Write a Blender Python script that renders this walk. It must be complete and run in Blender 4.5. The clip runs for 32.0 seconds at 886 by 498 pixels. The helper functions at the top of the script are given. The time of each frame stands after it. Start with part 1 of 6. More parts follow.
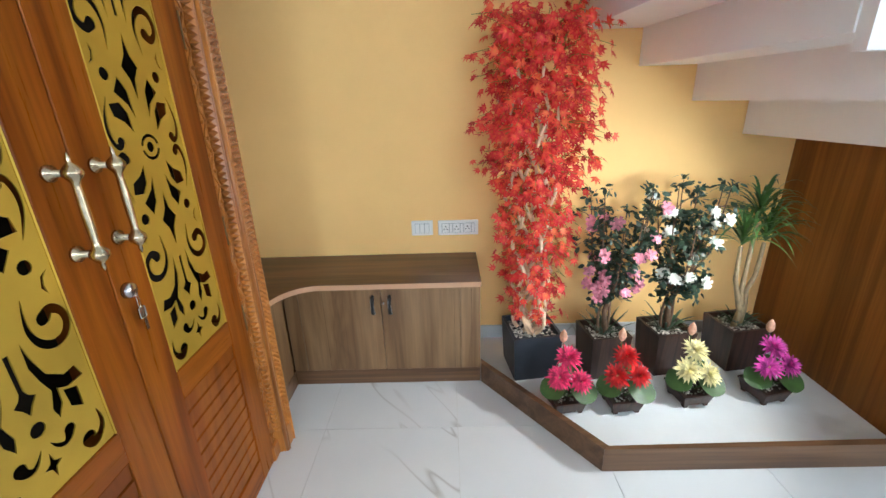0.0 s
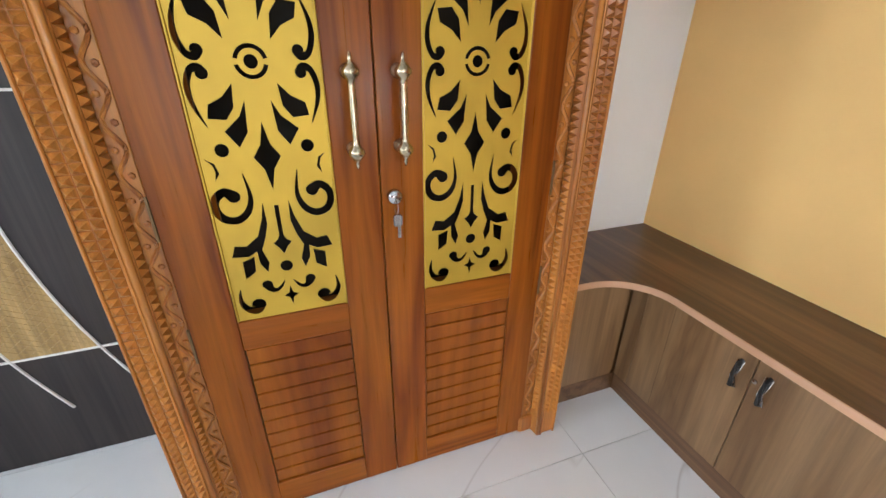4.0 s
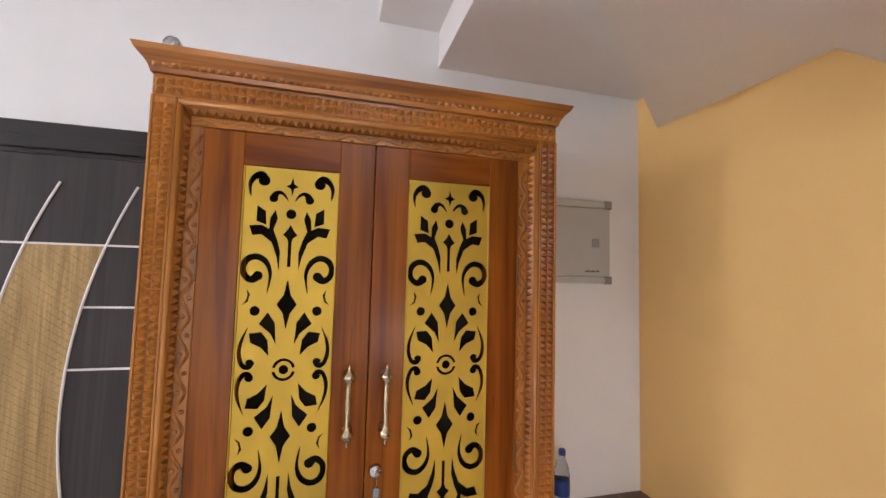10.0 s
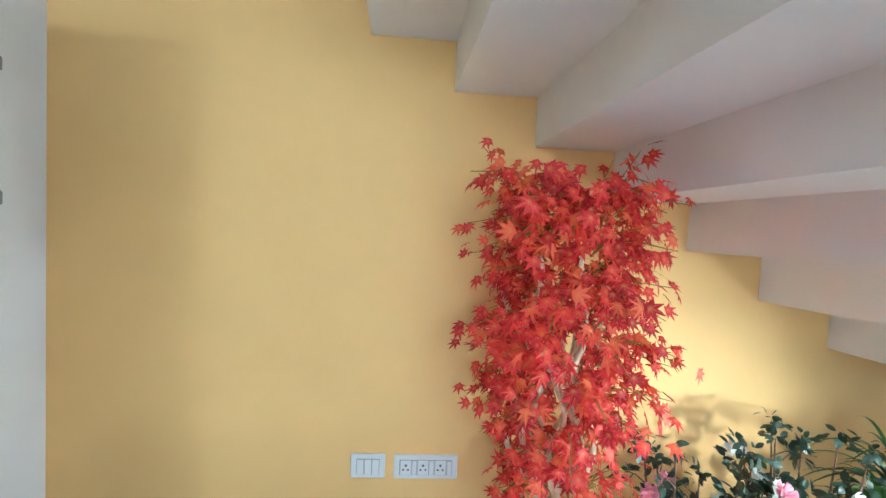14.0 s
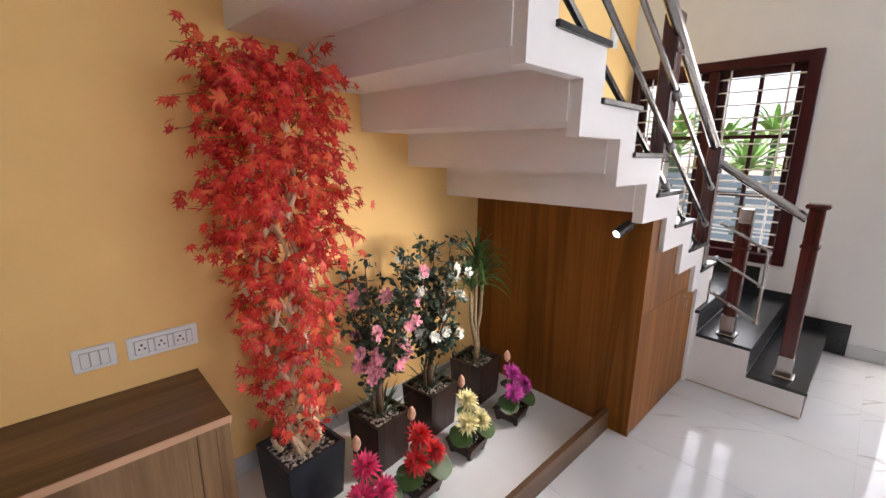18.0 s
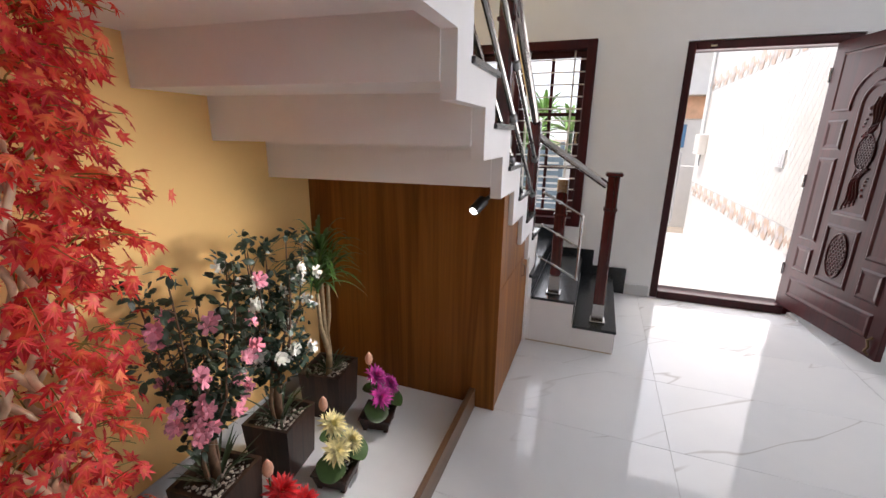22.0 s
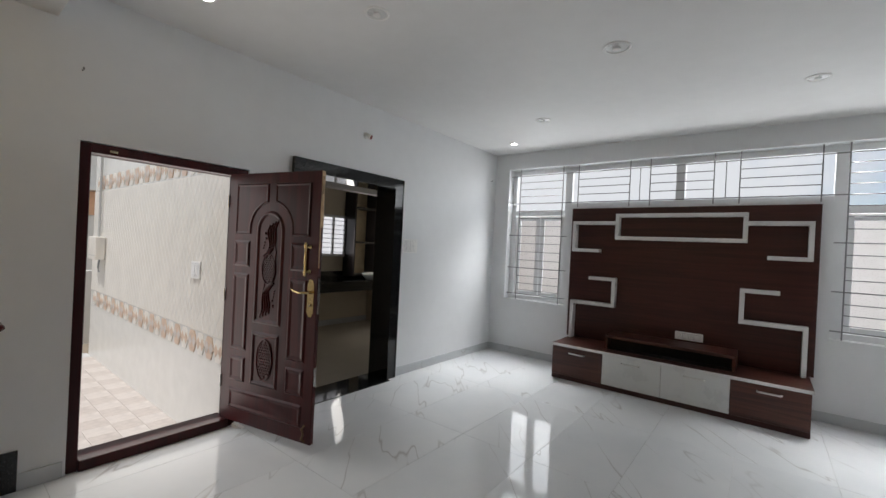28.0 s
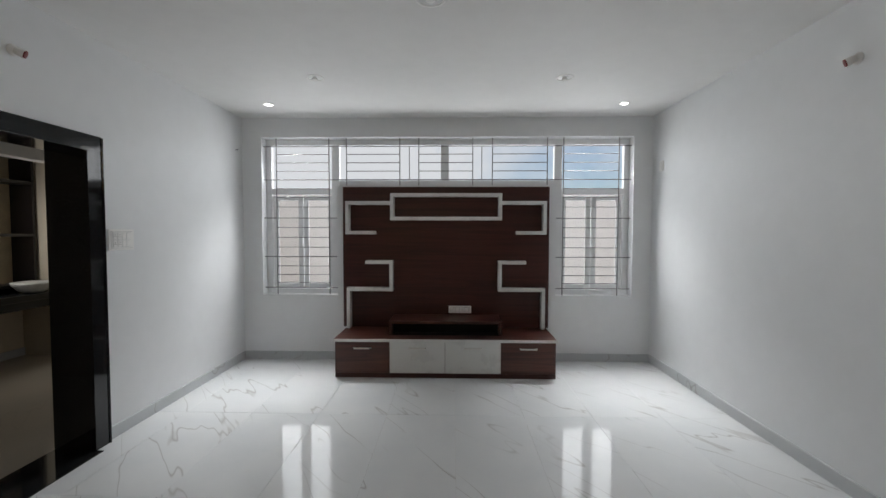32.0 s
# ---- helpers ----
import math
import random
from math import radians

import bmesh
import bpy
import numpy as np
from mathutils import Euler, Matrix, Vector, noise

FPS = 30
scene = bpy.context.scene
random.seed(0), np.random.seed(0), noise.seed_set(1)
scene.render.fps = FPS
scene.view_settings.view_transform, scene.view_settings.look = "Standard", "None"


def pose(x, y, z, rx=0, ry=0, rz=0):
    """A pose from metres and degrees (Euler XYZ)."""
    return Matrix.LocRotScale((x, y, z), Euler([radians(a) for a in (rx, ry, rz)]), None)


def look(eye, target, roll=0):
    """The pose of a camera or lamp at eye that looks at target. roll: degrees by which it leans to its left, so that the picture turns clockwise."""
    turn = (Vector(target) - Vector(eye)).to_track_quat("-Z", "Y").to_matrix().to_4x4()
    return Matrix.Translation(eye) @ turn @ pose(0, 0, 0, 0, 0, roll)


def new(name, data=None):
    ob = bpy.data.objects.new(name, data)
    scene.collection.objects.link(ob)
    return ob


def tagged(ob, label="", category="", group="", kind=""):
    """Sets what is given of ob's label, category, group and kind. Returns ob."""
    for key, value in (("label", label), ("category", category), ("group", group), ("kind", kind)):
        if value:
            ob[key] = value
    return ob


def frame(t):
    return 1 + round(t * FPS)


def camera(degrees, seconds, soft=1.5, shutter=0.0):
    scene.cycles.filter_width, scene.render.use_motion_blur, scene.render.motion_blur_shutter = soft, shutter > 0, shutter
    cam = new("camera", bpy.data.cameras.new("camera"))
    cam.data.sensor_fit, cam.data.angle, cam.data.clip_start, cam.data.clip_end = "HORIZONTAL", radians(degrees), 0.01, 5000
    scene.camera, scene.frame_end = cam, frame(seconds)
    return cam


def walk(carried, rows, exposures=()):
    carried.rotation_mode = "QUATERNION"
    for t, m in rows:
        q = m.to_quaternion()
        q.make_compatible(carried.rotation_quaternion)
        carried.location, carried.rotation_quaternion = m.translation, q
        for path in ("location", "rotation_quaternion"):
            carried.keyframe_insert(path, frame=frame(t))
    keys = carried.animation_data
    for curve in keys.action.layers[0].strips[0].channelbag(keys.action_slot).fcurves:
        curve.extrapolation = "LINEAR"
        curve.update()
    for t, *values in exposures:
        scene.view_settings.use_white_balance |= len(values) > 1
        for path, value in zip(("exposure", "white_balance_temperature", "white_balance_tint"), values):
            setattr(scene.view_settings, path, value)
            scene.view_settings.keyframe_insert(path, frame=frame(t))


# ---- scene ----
cam = camera(94.1, 32.0)
PATH = [
    (0, (0.009, 0.022, 1.389), (-0.026, 1.903, 0.71), -1.9),
    (0.5, (-0.042, 0.030, 1.374), (-0.246, 1.899, 0.692), -1.6),
    (1, (-0.024, 0.075, 1.368), (-0.397, 1.915, 0.677), -1.0),
    (1.5, (0.062, 0.184, 1.366), (-0.505, 1.963, 0.648), 0.2),
    (2, (0.097, 0.298, 1.345), (-0.683, 1.977, 0.586), 0.8),
    (2.5, (0.077, 0.449, 1.332), (-0.914, 1.980, 0.513), 1.9),
    (3, (0.053, 0.570, 1.334), (-1.191, 1.865, 0.454), 2.1),
    (3.5, (0.122, 0.650, 1.330), (-1.388, 1.609, 0.436), 1.8),
    (4, (0.212, 0.657, 1.323), (-1.477, 1.283, 0.454), 0.5),
    (4.5, (0.344, 0.644, 1.317), (-1.433, 1.025, 0.482), 0.4),
    (6.5, (0.473, 0.795, 1.439), (-1.456, 0.876, 0.917), 0.8),
    (7, (0.482, 0.794, 1.479), (-1.477, 0.869, 1.086), 0.4),
    (7.5, (0.491, 0.781, 1.514), (-1.49, 0.859, 1.249), 0.1),
    (8, (0.498, 0.769, 1.533), (-1.494, 0.868, 1.391), -0.1),
    (8.5, (0.511, 0.765, 1.56), (-1.484, 0.893, 1.513), 0.2),
    (9, (0.535, 0.757, 1.572), (-1.456, 0.945, 1.612), 0.7),
    (9.5, (0.543, 0.739, 1.579), (-1.428, 1.062, 1.687), 1.3),
    (10, (0.536, 0.725, 1.579), (-1.389, 1.25, 1.713), 1.5),
    (10.5, (0.508, 0.721, 1.575), (-1.329, 1.502, 1.694), 1.9),
    (11, (0.479, 0.756, 1.567), (-1.222, 1.805, 1.655), 1.9),
    (11.5, (0.385, 0.836, 1.554), (-1.136, 2.134, 1.608), 1.9),
    (12, (0.259, 0.922, 1.548), (-1.062, 2.423, 1.593), 2.4),
    (12.5, (0.173, 0.929, 1.546), (-0.844, 2.652, 1.568), 2.7),
    (13, (0.087, 0.909, 1.548), (-0.548, 2.806, 1.539), 2.8),
    (13.5, (0.064, 0.891, 1.54), (-0.203, 2.873, 1.503), 2.9),
    (14, (-0.013, 0.811, 1.549), (0.121, 2.805, 1.458), 2.7),
    (14.5, (-0.002, 0.762, 1.53), (0.383, 2.717, 1.418), 1.9),
    (15, (-0.074, 0.765, 1.5), (0.620, 2.635, 1.365), 1.4),
    (15.5, (-0.117, 0.75, 1.484), (0.813, 2.516, 1.297), 0.9),
    (17.5, (-0.162, 0.51, 1.429), (1.178, 1.942, 1.034), 0.8),
    (18, (-0.175, 0.469, 1.411), (1.172, 1.879, 0.965), 0.6),
    (18.5, (-0.181, 0.462, 1.396), (1.168, 1.853, 0.901), 0.5),
    (19, (-0.189, 0.464, 1.383), (1.16, 1.834, 0.835), 0.2),
    (19.5, (-0.205, 0.468, 1.382), (1.159, 1.801, 0.779), -0.0),
    (20, (-0.216, 0.516, 1.366), (1.19, 1.779, 0.712), -0.1),
    (20.5, (-0.186, 0.576, 1.363), (1.287, 1.74, 0.675), 0.1),
    (21, (-0.164, 0.624, 1.355), (1.413, 1.664, 0.699), 0.3),
    (21.5, (-0.104, 0.691, 1.365), (1.593, 1.558, 0.757), 0.9),
    (22, (-0.031, 0.77, 1.383), (1.778, 1.437, 0.85), 0.9),
    (22.5, (0.003, 0.821, 1.425), (1.9, 1.253, 0.961), 0.7),
    (23, (0.004, 0.896, 1.459), (1.956, 1.066, 1.062), 0.7),
    (23.5, (0.02, 0.956, 1.438), (1.994, 0.858, 1.132), 1.1),
    (24, (0.049, 0.958, 1.461), (2.01, 0.634, 1.235), 1.4),
    (24.5, (0.129, 0.93, 1.496), (2.048, 0.386, 1.347), 1.8),
    (25, (0.185, 0.876, 1.517), (2.045, 0.146, 1.435), 2.2),
    (25.5, (0.207, 0.867, 1.524), (1.981, -0.056, 1.497), 2.6),
    (26, (0.229, 0.898, 1.534), (1.892, -0.212, 1.546), 3.0),
    (26.5, (0.268, 0.909, 1.54), (1.807, -0.367, 1.57), 3.1),
    (28.5, (0.593, 0.755, 1.558), (1.744, -0.881, 1.523), 3.0),
    (29, (0.72, 0.652, 1.57), (1.778, -1.044, 1.512), 3.3),
    (29.5, (0.879, 0.599, 1.569), (1.807, -1.172, 1.505), 3.2),
    (30, (1.005, 0.551, 1.57), (1.777, -1.293, 1.5), 2.7),
    (30.5, (1.082, 0.465, 1.564), (1.668, -1.446, 1.501), 1.8),
    (31, (1.09, 0.408, 1.575), (1.498, -1.549, 1.513), 1.1),
    (31.5, (1.133, 0.383, 1.581), (1.36, -1.603, 1.517), 0.4),
    (32, (1.243, 0.373, 1.604), (1.292, -1.625, 1.526), 0.1),
]
walk(cam, [(t, look(eye, target, roll)) for t, eye, target, roll in PATH],
     [(0, 1.93, 5700, 4), (2, 2.16, 5200, 1), (3, 2.05, 5300, 2), (4.5, 2.05, 6200, 12), (7, 1.9, 6400, 12), (8.2, 1.82, 6300, 9), (9, 1.74, 6600, 17), (10.5, 1.6, 6500, 21), (12, 2.1, 5200, 0), (13, 2.22, 5000, -4), (14, 2.05, 5050, -4), (15.5, 1.68, 6350, 12), (18, 1.35, 6500, 19), (20, 1.28, 6400, 18), (22, 1.08, 6400, 18), (24, 0.5, 6550, 15), (26.5, 0.12, 6500, 12), (32, -0.14, 6550, 11)])

# ---- world, sun, large lights ----
world = bpy.data.worlds.new("sky")
scene.world = world
world.use_nodes = True
wn = world.node_tree
sky = wn.nodes.new("ShaderNodeTexSky")
sky.sky_type, sky.sun_disc = "NISHITA", False
sky.sun_elevation, sky.sun_rotation = radians(72), radians(0)
cloud, cover, blend = wn.nodes.new("ShaderNodeTexNoise"), wn.nodes.new("ShaderNodeValToRGB"), wn.nodes.new("ShaderNodeMix")
cloud.inputs["Scale"].default_value, cloud.inputs["Detail"].default_value = 2.6, 7.0
cover.color_ramp.elements[0].position, cover.color_ramp.elements[1].position = 0.30, 0.56
blend.data_type = "RGBA"
blend.inputs[7].default_value = (6.2, 6.3, 6.5, 1)
wn.links.new(cloud.outputs["Fac"], cover.inputs[0])
wn.links.new(cover.outputs[0], blend.inputs[0])
wn.links.new(sky.outputs[0], blend.inputs[6])
wn.links.new(blend.outputs[2], wn.nodes["Background"].inputs[0])
wn.nodes["Background"].inputs[1].default_value = 0.125
sun = new("sun", bpy.data.lights.new("sun", "SUN"))
sun.data.energy, sun.data.angle, sun.data.color = 2.5, radians(0.6), (1, 0.97, 0.93)
sun.matrix_world = look((0, 3.09, 9.51), (0, 0, 0))


def area(name, eye, target, sx, sy, watts, color=(1, 1, 1)):
    lamp = new(name, bpy.data.lights.new(name, "AREA"))
    d = lamp.data
    d.shape, d.size, d.size_y, d.energy, d.color = "RECTANGLE", sx, sy, watts, color
    lamp.matrix_world = look(eye, target)
    return lamp


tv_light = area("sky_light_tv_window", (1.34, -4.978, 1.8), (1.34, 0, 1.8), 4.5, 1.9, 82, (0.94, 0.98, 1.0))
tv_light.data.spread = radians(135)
for x in (3.18, -0.51):
    glow_lamp = area("sky_light_side_window", (x, -4.885, 2.62), (x, -4.42, 1.62), 0.75, 0.12, 13.5, (0.97, 0.99, 1.0))
    glow_lamp.data.spread = radians(64)
area("sky_light_door", (4.0, -0.30, 1.06), (0, -0.30, 1.06), 0.9, 1.94, 9.5, (1.0, 0.97, 0.92))
area("sky_light_stair_window", (3.89, 1.53, 1.38), (0, 1.4, 1.1), 1.1, 1.35, 6, (0.95, 0.99, 1.0))
area("sky_light_upper_window", (3.86, 1.45, 4.0), (0.5, 1.2, 2.2), 1.3, 1.2, 12, (0.78, 0.89, 1.0))
far_light = area("sky_light_far_window", (6.5, -3.98, 1.67), (4.6, -5.4, 1.2), 0.55, 0.7, 6.5, (1.0, 0.96, 0.90))
far_light.data.spread = radians(170)


# ---- materials ----
def node_mat(name):
    m = bpy.data.materials.new(name)
    m.use_nodes = True
    nt = m.node_tree
    return m, nt, nt.nodes["Principled BSDF"]


def N(nt, kind, **values):
    n = nt.nodes.new(kind)
    for k, v in values.items():
        n.inputs[k].default_value = v
    return n


def coords(nt, scale=(1, 1, 1), shift=0.0):
    tc, mp = nt.nodes.new("ShaderNodeTexCoord"), nt.nodes.new("ShaderNodeMapping")
    mp.inputs["Scale"].default_value = scale
    if shift:
        info = nt.nodes.new("ShaderNodeObjectInfo")
        mul = nt.nodes.new("ShaderNodeVectorMath")
        mul.operation = "SCALE"
        mul.inputs[0].default_value = (shift, shift * 0.7, shift * 0.4)
        nt.links.new(info.outputs["Random"], mul.inputs["Scale"])
        nt.links.new(mul.outputs[0], mp.inputs["Location"])
    nt.links.new(tc.outputs["Object"], mp.inputs["Vector"])
    return mp.outputs[0]


def noise_tex(nt, vec, scale, detail=4, rough=0.55, distort=0.0):
    n = N(nt, "ShaderNodeTexNoise", Scale=scale, Detail=detail, Roughness=rough, Distortion=distort)
    nt.links.new(vec, n.inputs["Vector"])
    return n.outputs[0]


def ramp(nt, fac, stops):
    r = nt.nodes.new("ShaderNodeValToRGB")
    while len(r.color_ramp.elements) < len(stops):
        r.color_ramp.elements.new(0.5)
    for e, (p, c) in zip(r.color_ramp.elements, stops):
        e.position, e.color = p, (*c, 1) if len(c) == 3 else c
    nt.links.new(fac, r.inputs[0])
    return r.outputs[0]


def mix(nt, fac, a, b, blend="MIX"):
    m = nt.nodes.new("ShaderNodeMix")
    m.data_type, m.blend_type = "RGBA", blend
    for sock, v in ((m.inputs[0], fac), (m.inputs[6], a), (m.inputs[7], b)):
        if isinstance(v, (int, float)):
            sock.default_value = v
        elif isinstance(v, tuple):
            sock.default_value = (*v, 1)
        else:
            nt.links.new(v, sock)
    return m.outputs[2]


def bump(nt, b, height, strength, dist=0.01):
    n = N(nt, "ShaderNodeBump", Strength=strength, Distance=dist)
    nt.links.new(height, n.inputs["Height"])
    nt.links.new(n.outputs[0], b.inputs["Normal"])


def plain(name, col, rough=0.5, metal=0.0, var=0.12, scale=6.0, relief=0.05, coat=0.0, fine=120.0, island=False):
    """A surface of one colour with blotches, fine grain and a little relief."""
    m, nt, b = node_mat(name)
    v = coords(nt)
    big, small = noise_tex(nt, v, scale, 3), noise_tex(nt, v, fine, 2)
    dark, light = tuple(c * (1 - var) for c in col), tuple(min(1, c * (1 + var)) for c in col)
    out = mix(nt, ramp(nt, big, [(0.3, (0, 0, 0)), (0.7, (1, 1, 1))]), dark, light)
    if island:
        geo = nt.nodes.new("ShaderNodeNewGeometry")
        hsv = nt.nodes.new("ShaderNodeHueSaturation")
        mr = N(nt, "ShaderNodeMapRange")
        mr.inputs[3].default_value, mr.inputs[4].default_value = 0.55, 1.35
        nt.links.new(geo.outputs["Random Per Island"], mr.inputs[0])
        nt.links.new(mr.outputs[0], hsv.inputs["Value"])
        nt.links.new(out, hsv.inputs["Color"])
        out = hsv.outputs[0]
    nt.links.new(out, b.inputs["Base Color"])
    b.inputs["Metallic"].default_value = metal
    r = N(nt, "ShaderNodeMapRange")
    r.inputs[3].default_value, r.inputs[4].default_value = max(0.02, rough * 0.85), min(1, rough * 1.15)
    nt.links.new(big, r.inputs[0])
    nt.links.new(r.outputs[0], b.inputs["Roughness"])
    b.inputs["Coat Weight"].default_value = coat
    if relief:
        bump(nt, b, small, relief, 0.004)
    return m


def wood(name, dark, mid, light, rough=0.35, axis="z", stretch=14.0, size=9.0, coat=0.0, knots=0.5, shift=3.0, pore=0.85):
    """Grain that runs along one axis, with wide figure and fine pores."""
    m, nt, b = node_mat(name)
    k = {"x": 0, "y": 1, "z": 2}[axis]
    sc = [size] * 3
    sc[k] = size / stretch
    v = coords(nt, tuple(sc), shift)
    wide = noise_tex(nt, v, 0.9, 3, 0.5, 1.2)
    fib = [size * 9] * 3
    fib[k] = size * 9 / (stretch * 2.5)
    v2 = coords(nt, tuple(fib), shift)
    fine = noise_tex(nt, v2, 1.0, 5, 0.7)
    w = nt.nodes.new("ShaderNodeMath")
    w.operation = "MULTIPLY_ADD"
    w.inputs[1].default_value, w.inputs[2].default_value = 5.0, 0.0
    nt.links.new(wide, w.inputs[0])
    fr = nt.nodes.new("ShaderNodeMath")
    fr.operation = "PINGPONG"
    fr.inputs[1].default_value = 1.0
    nt.links.new(w.outputs[0], fr.inputs[0])
    base = ramp(nt, fr.outputs[0], [(0.0, dark), (0.45, mid), (1.0, light)])
    pores = ramp(nt, fine, [(0.35, (0.62, 0.62, 0.62)), (0.62, (1.08, 1.05, 1.02))])
    col = mix(nt, pore, base, pores, "MULTIPLY")
    blot = noise_tex(nt, coords(nt, (2.2, 2.2, 1.0), shift), 1.0, 2)
    col = mix(nt, 0.7, col, ramp(nt, blot, [(0.3, (1 - knots * 0.5,) * 3), (0.7, (1.1, 1.08, 1.05))]), "MULTIPLY")
    nt.links.new(col, b.inputs["Base Color"])
    r = N(nt, "ShaderNodeMapRange")
    r.inputs[3].default_value, r.inputs[4].default_value = rough * 0.8, rough * 1.3
    nt.links.new(fine, r.inputs[0])
    nt.links.new(r.outputs[0], b.inputs["Roughness"])
    b.inputs["Coat Weight"].default_value, b.inputs["Coat Roughness"].default_value = coat, 0.12
    bump(nt, b, fine, 0.12, 0.002)
    return m


def marble(name, base, vein, rough=0.07, shift=9.0, amount=1.0, blotch=(0.93, 0.94, 0.95)):
    m, nt, b = node_mat(name)
    v = coords(nt, (1, 1, 1), shift)
    turn = nt.nodes.new("ShaderNodeVectorRotate")
    turn.rotation_type = "Z_AXIS"
    turn.inputs["Angle"].default_value = 0.9
    nt.links.new(v, turn.inputs["Vector"])
    st = nt.nodes.new("ShaderNodeMapping")
    st.inputs["Scale"].default_value = (0.26, 1.5, 1)
    nt.links.new(turn.outputs[0], st.inputs["Vector"])
    n1 = noise_tex(nt, st.outputs[0], 1.6, 3.0, 0.5, 0.08)
    d = nt.nodes.new("ShaderNodeMath")
    d.operation = "SUBTRACT"
    d.inputs[1].default_value = 0.47
    nt.links.new(n1, d.inputs[0])
    a = nt.nodes.new("ShaderNodeMath")
    a.operation = "ABSOLUTE"
    nt.links.new(d.outputs[0], a.inputs[0])
    line = ramp(nt, a.outputs[0], [(0.0, (1, 1, 1)), (0.0025, (0.6, 0.6, 0.6)), (0.008, (0, 0, 0))])
    where = ramp(nt, noise_tex(nt, v, 0.9, 2), [(0.40, (0, 0, 0)), (0.53, (1, 1, 1))])
    fac = mix(nt, 1.0, line, where, "MULTIPLY")
    soft = ramp(nt, noise_tex(nt, v, 1.6, 4, 0.6), [(0.35, blotch), (0.65, (1, 1, 1))])
    body = mix(nt, 1.0, base, soft, "MULTIPLY")
    fm = nt.nodes.new("ShaderNodeMath")
    fm.operation = "MULTIPLY"
    fm.inputs[1].default_value = 0.72 * amount
    nt.links.new(fac, fm.inputs[0])
    nt.links.new(mix(nt, fm.outputs[0], body, vein), b.inputs["Base Color"])
    b.inputs["Roughness"].default_value = rough
    b.inputs["Specular IOR Level"].default_value = 0.34
    return m


def paint(name, col, rough=0.6, var=0.03):
    """Rolled wall paint with a faint orange peel and long soft blotches."""
    m, nt, b = node_mat(name)
    v = coords(nt)
    big = noise_tex(nt, v, 0.8, 3)
    mid = noise_tex(nt, v, 7.0, 3)
    c = mix(nt, big, tuple(x * (1 - var) for x in col), tuple(min(1, x * (1 + var)) for x in col))
    c = mix(nt, 0.5, c, ramp(nt, mid, [(0.3, (0.965, 0.965, 0.965)), (0.7, (1.02, 1.02, 1.02))]), "MULTIPLY")
    nt.links.new(c, b.inputs["Base Color"])
    b.inputs["Roughness"].default_value = rough
    bump(nt, b, noise_tex(nt, v, 160, 2), 0.08, 0.002)
    return m


def glass(name, tint=(0.95, 0.97, 0.98), rough=0.0):
    m, nt, b = node_mat(name)
    b.inputs["Base Color"].default_value = (*tint, 1)
    b.inputs["Roughness"].default_value, b.inputs["Transmission Weight"].default_value, b.inputs["IOR"].default_value = rough, 1.0, 1.02
    return m


def glow(name, col, power):
    m, nt, b = node_mat(name)
    b.inputs["Base Color"].default_value = (*col, 1)
    b.inputs["Emission Color"].default_value = (*col, 1)
    b.inputs["Emission Strength"].default_value = power
    return m


WALL = paint("wall_paint_white", (0.770, 0.785, 0.795), 0.5)
CEIL = paint("ceiling_paint", (0.80, 0.80, 0.79), 0.65)
STAIR_PAINT = paint("stair_paint_white", (0.86, 0.84, 0.82), 0.6)
YELLOW = paint("wall_paint_yellow", (0.93, 0.600, 0.225), 0.75, 0.04)
FLOOR = marble("floor_marble_tile", (0.74, 0.75, 0.755), (0.27, 0.24, 0.22), 0.05, amount=0.72)
FLOOR_FAR = marble("far_floor_tile", (0.60, 0.55, 0.47), (0.40, 0.36, 0.30), 0.08, amount=0.3)
SKIRT = marble("skirting_tile", (0.58, 0.60, 0.61), (0.35, 0.34, 0.33), 0.12)
GROUT = plain("grout_grey", (0.60, 0.60, 0.59), 0.8)
BED = plain("planter_bed_white", (0.80, 0.83, 0.84), 0.5, var=0.03, relief=0.0)
GRANITE = plain("black_granite", (0.012, 0.013, 0.014), 0.07, var=0.5, scale=70, relief=0.0)
GRANITE_TREAD = plain("charcoal_granite", (0.020, 0.023, 0.026), 0.26, var=0.6, scale=90, relief=0.03)
TEAK = wood("teak_polished", (0.15, 0.033, 0.003), (0.235, 0.062, 0.005), (0.30, 0.090, 0.007), 0.28, "z", 12, 8, 0.0, pore=0.55)
TEAK_H = wood("teak_polished_rail", (0.15, 0.033, 0.003), (0.235, 0.062, 0.005), (0.30, 0.090, 0.007), 0.28, "y", 12, 8, 0.0, pore=0.55)
LOUVRE = wood("teak_louvre", (0.17, 0.038, 0.003), (0.27, 0.076, 0.006), (0.34, 0.108, 0.009), 0.30, "z", 10, 5, 0.0, shift=0.0, pore=0.45)
CARVED = wood("teak_carved", (0.30, 0.098, 0.016), (0.44, 0.165, 0.026), (0.53, 0.215, 0.038), 0.34, "z", 12, 10, 0.15)
CARVED_H = wood("teak_carved_rail", (0.30, 0.098, 0.016), (0.44, 0.165, 0.026), (0.53, 0.215, 0.038), 0.34, "y", 12, 10, 0.15)
BRASS = plain("brushed_gold_sheet", (0.50, 0.325, 0.036), 0.46, 0.5, var=0.14, scale=5, relief=0.04)
DULL_BRASS = plain("dull_brass_hinge", (0.16, 0.10, 0.045), 0.5, 0.6, relief=0.0)
# near-black colour that paints in the shade behind the cutwork
INTERIOR_SHADE = plain("painted_interior_shade", (0.012, 0.007, 0.004), 0.8, relief=0.0)
BRONZE = plain("antique_brass", (0.48, 0.40, 0.27), 0.22, 1.0, var=0.35, scale=40, relief=0.05)
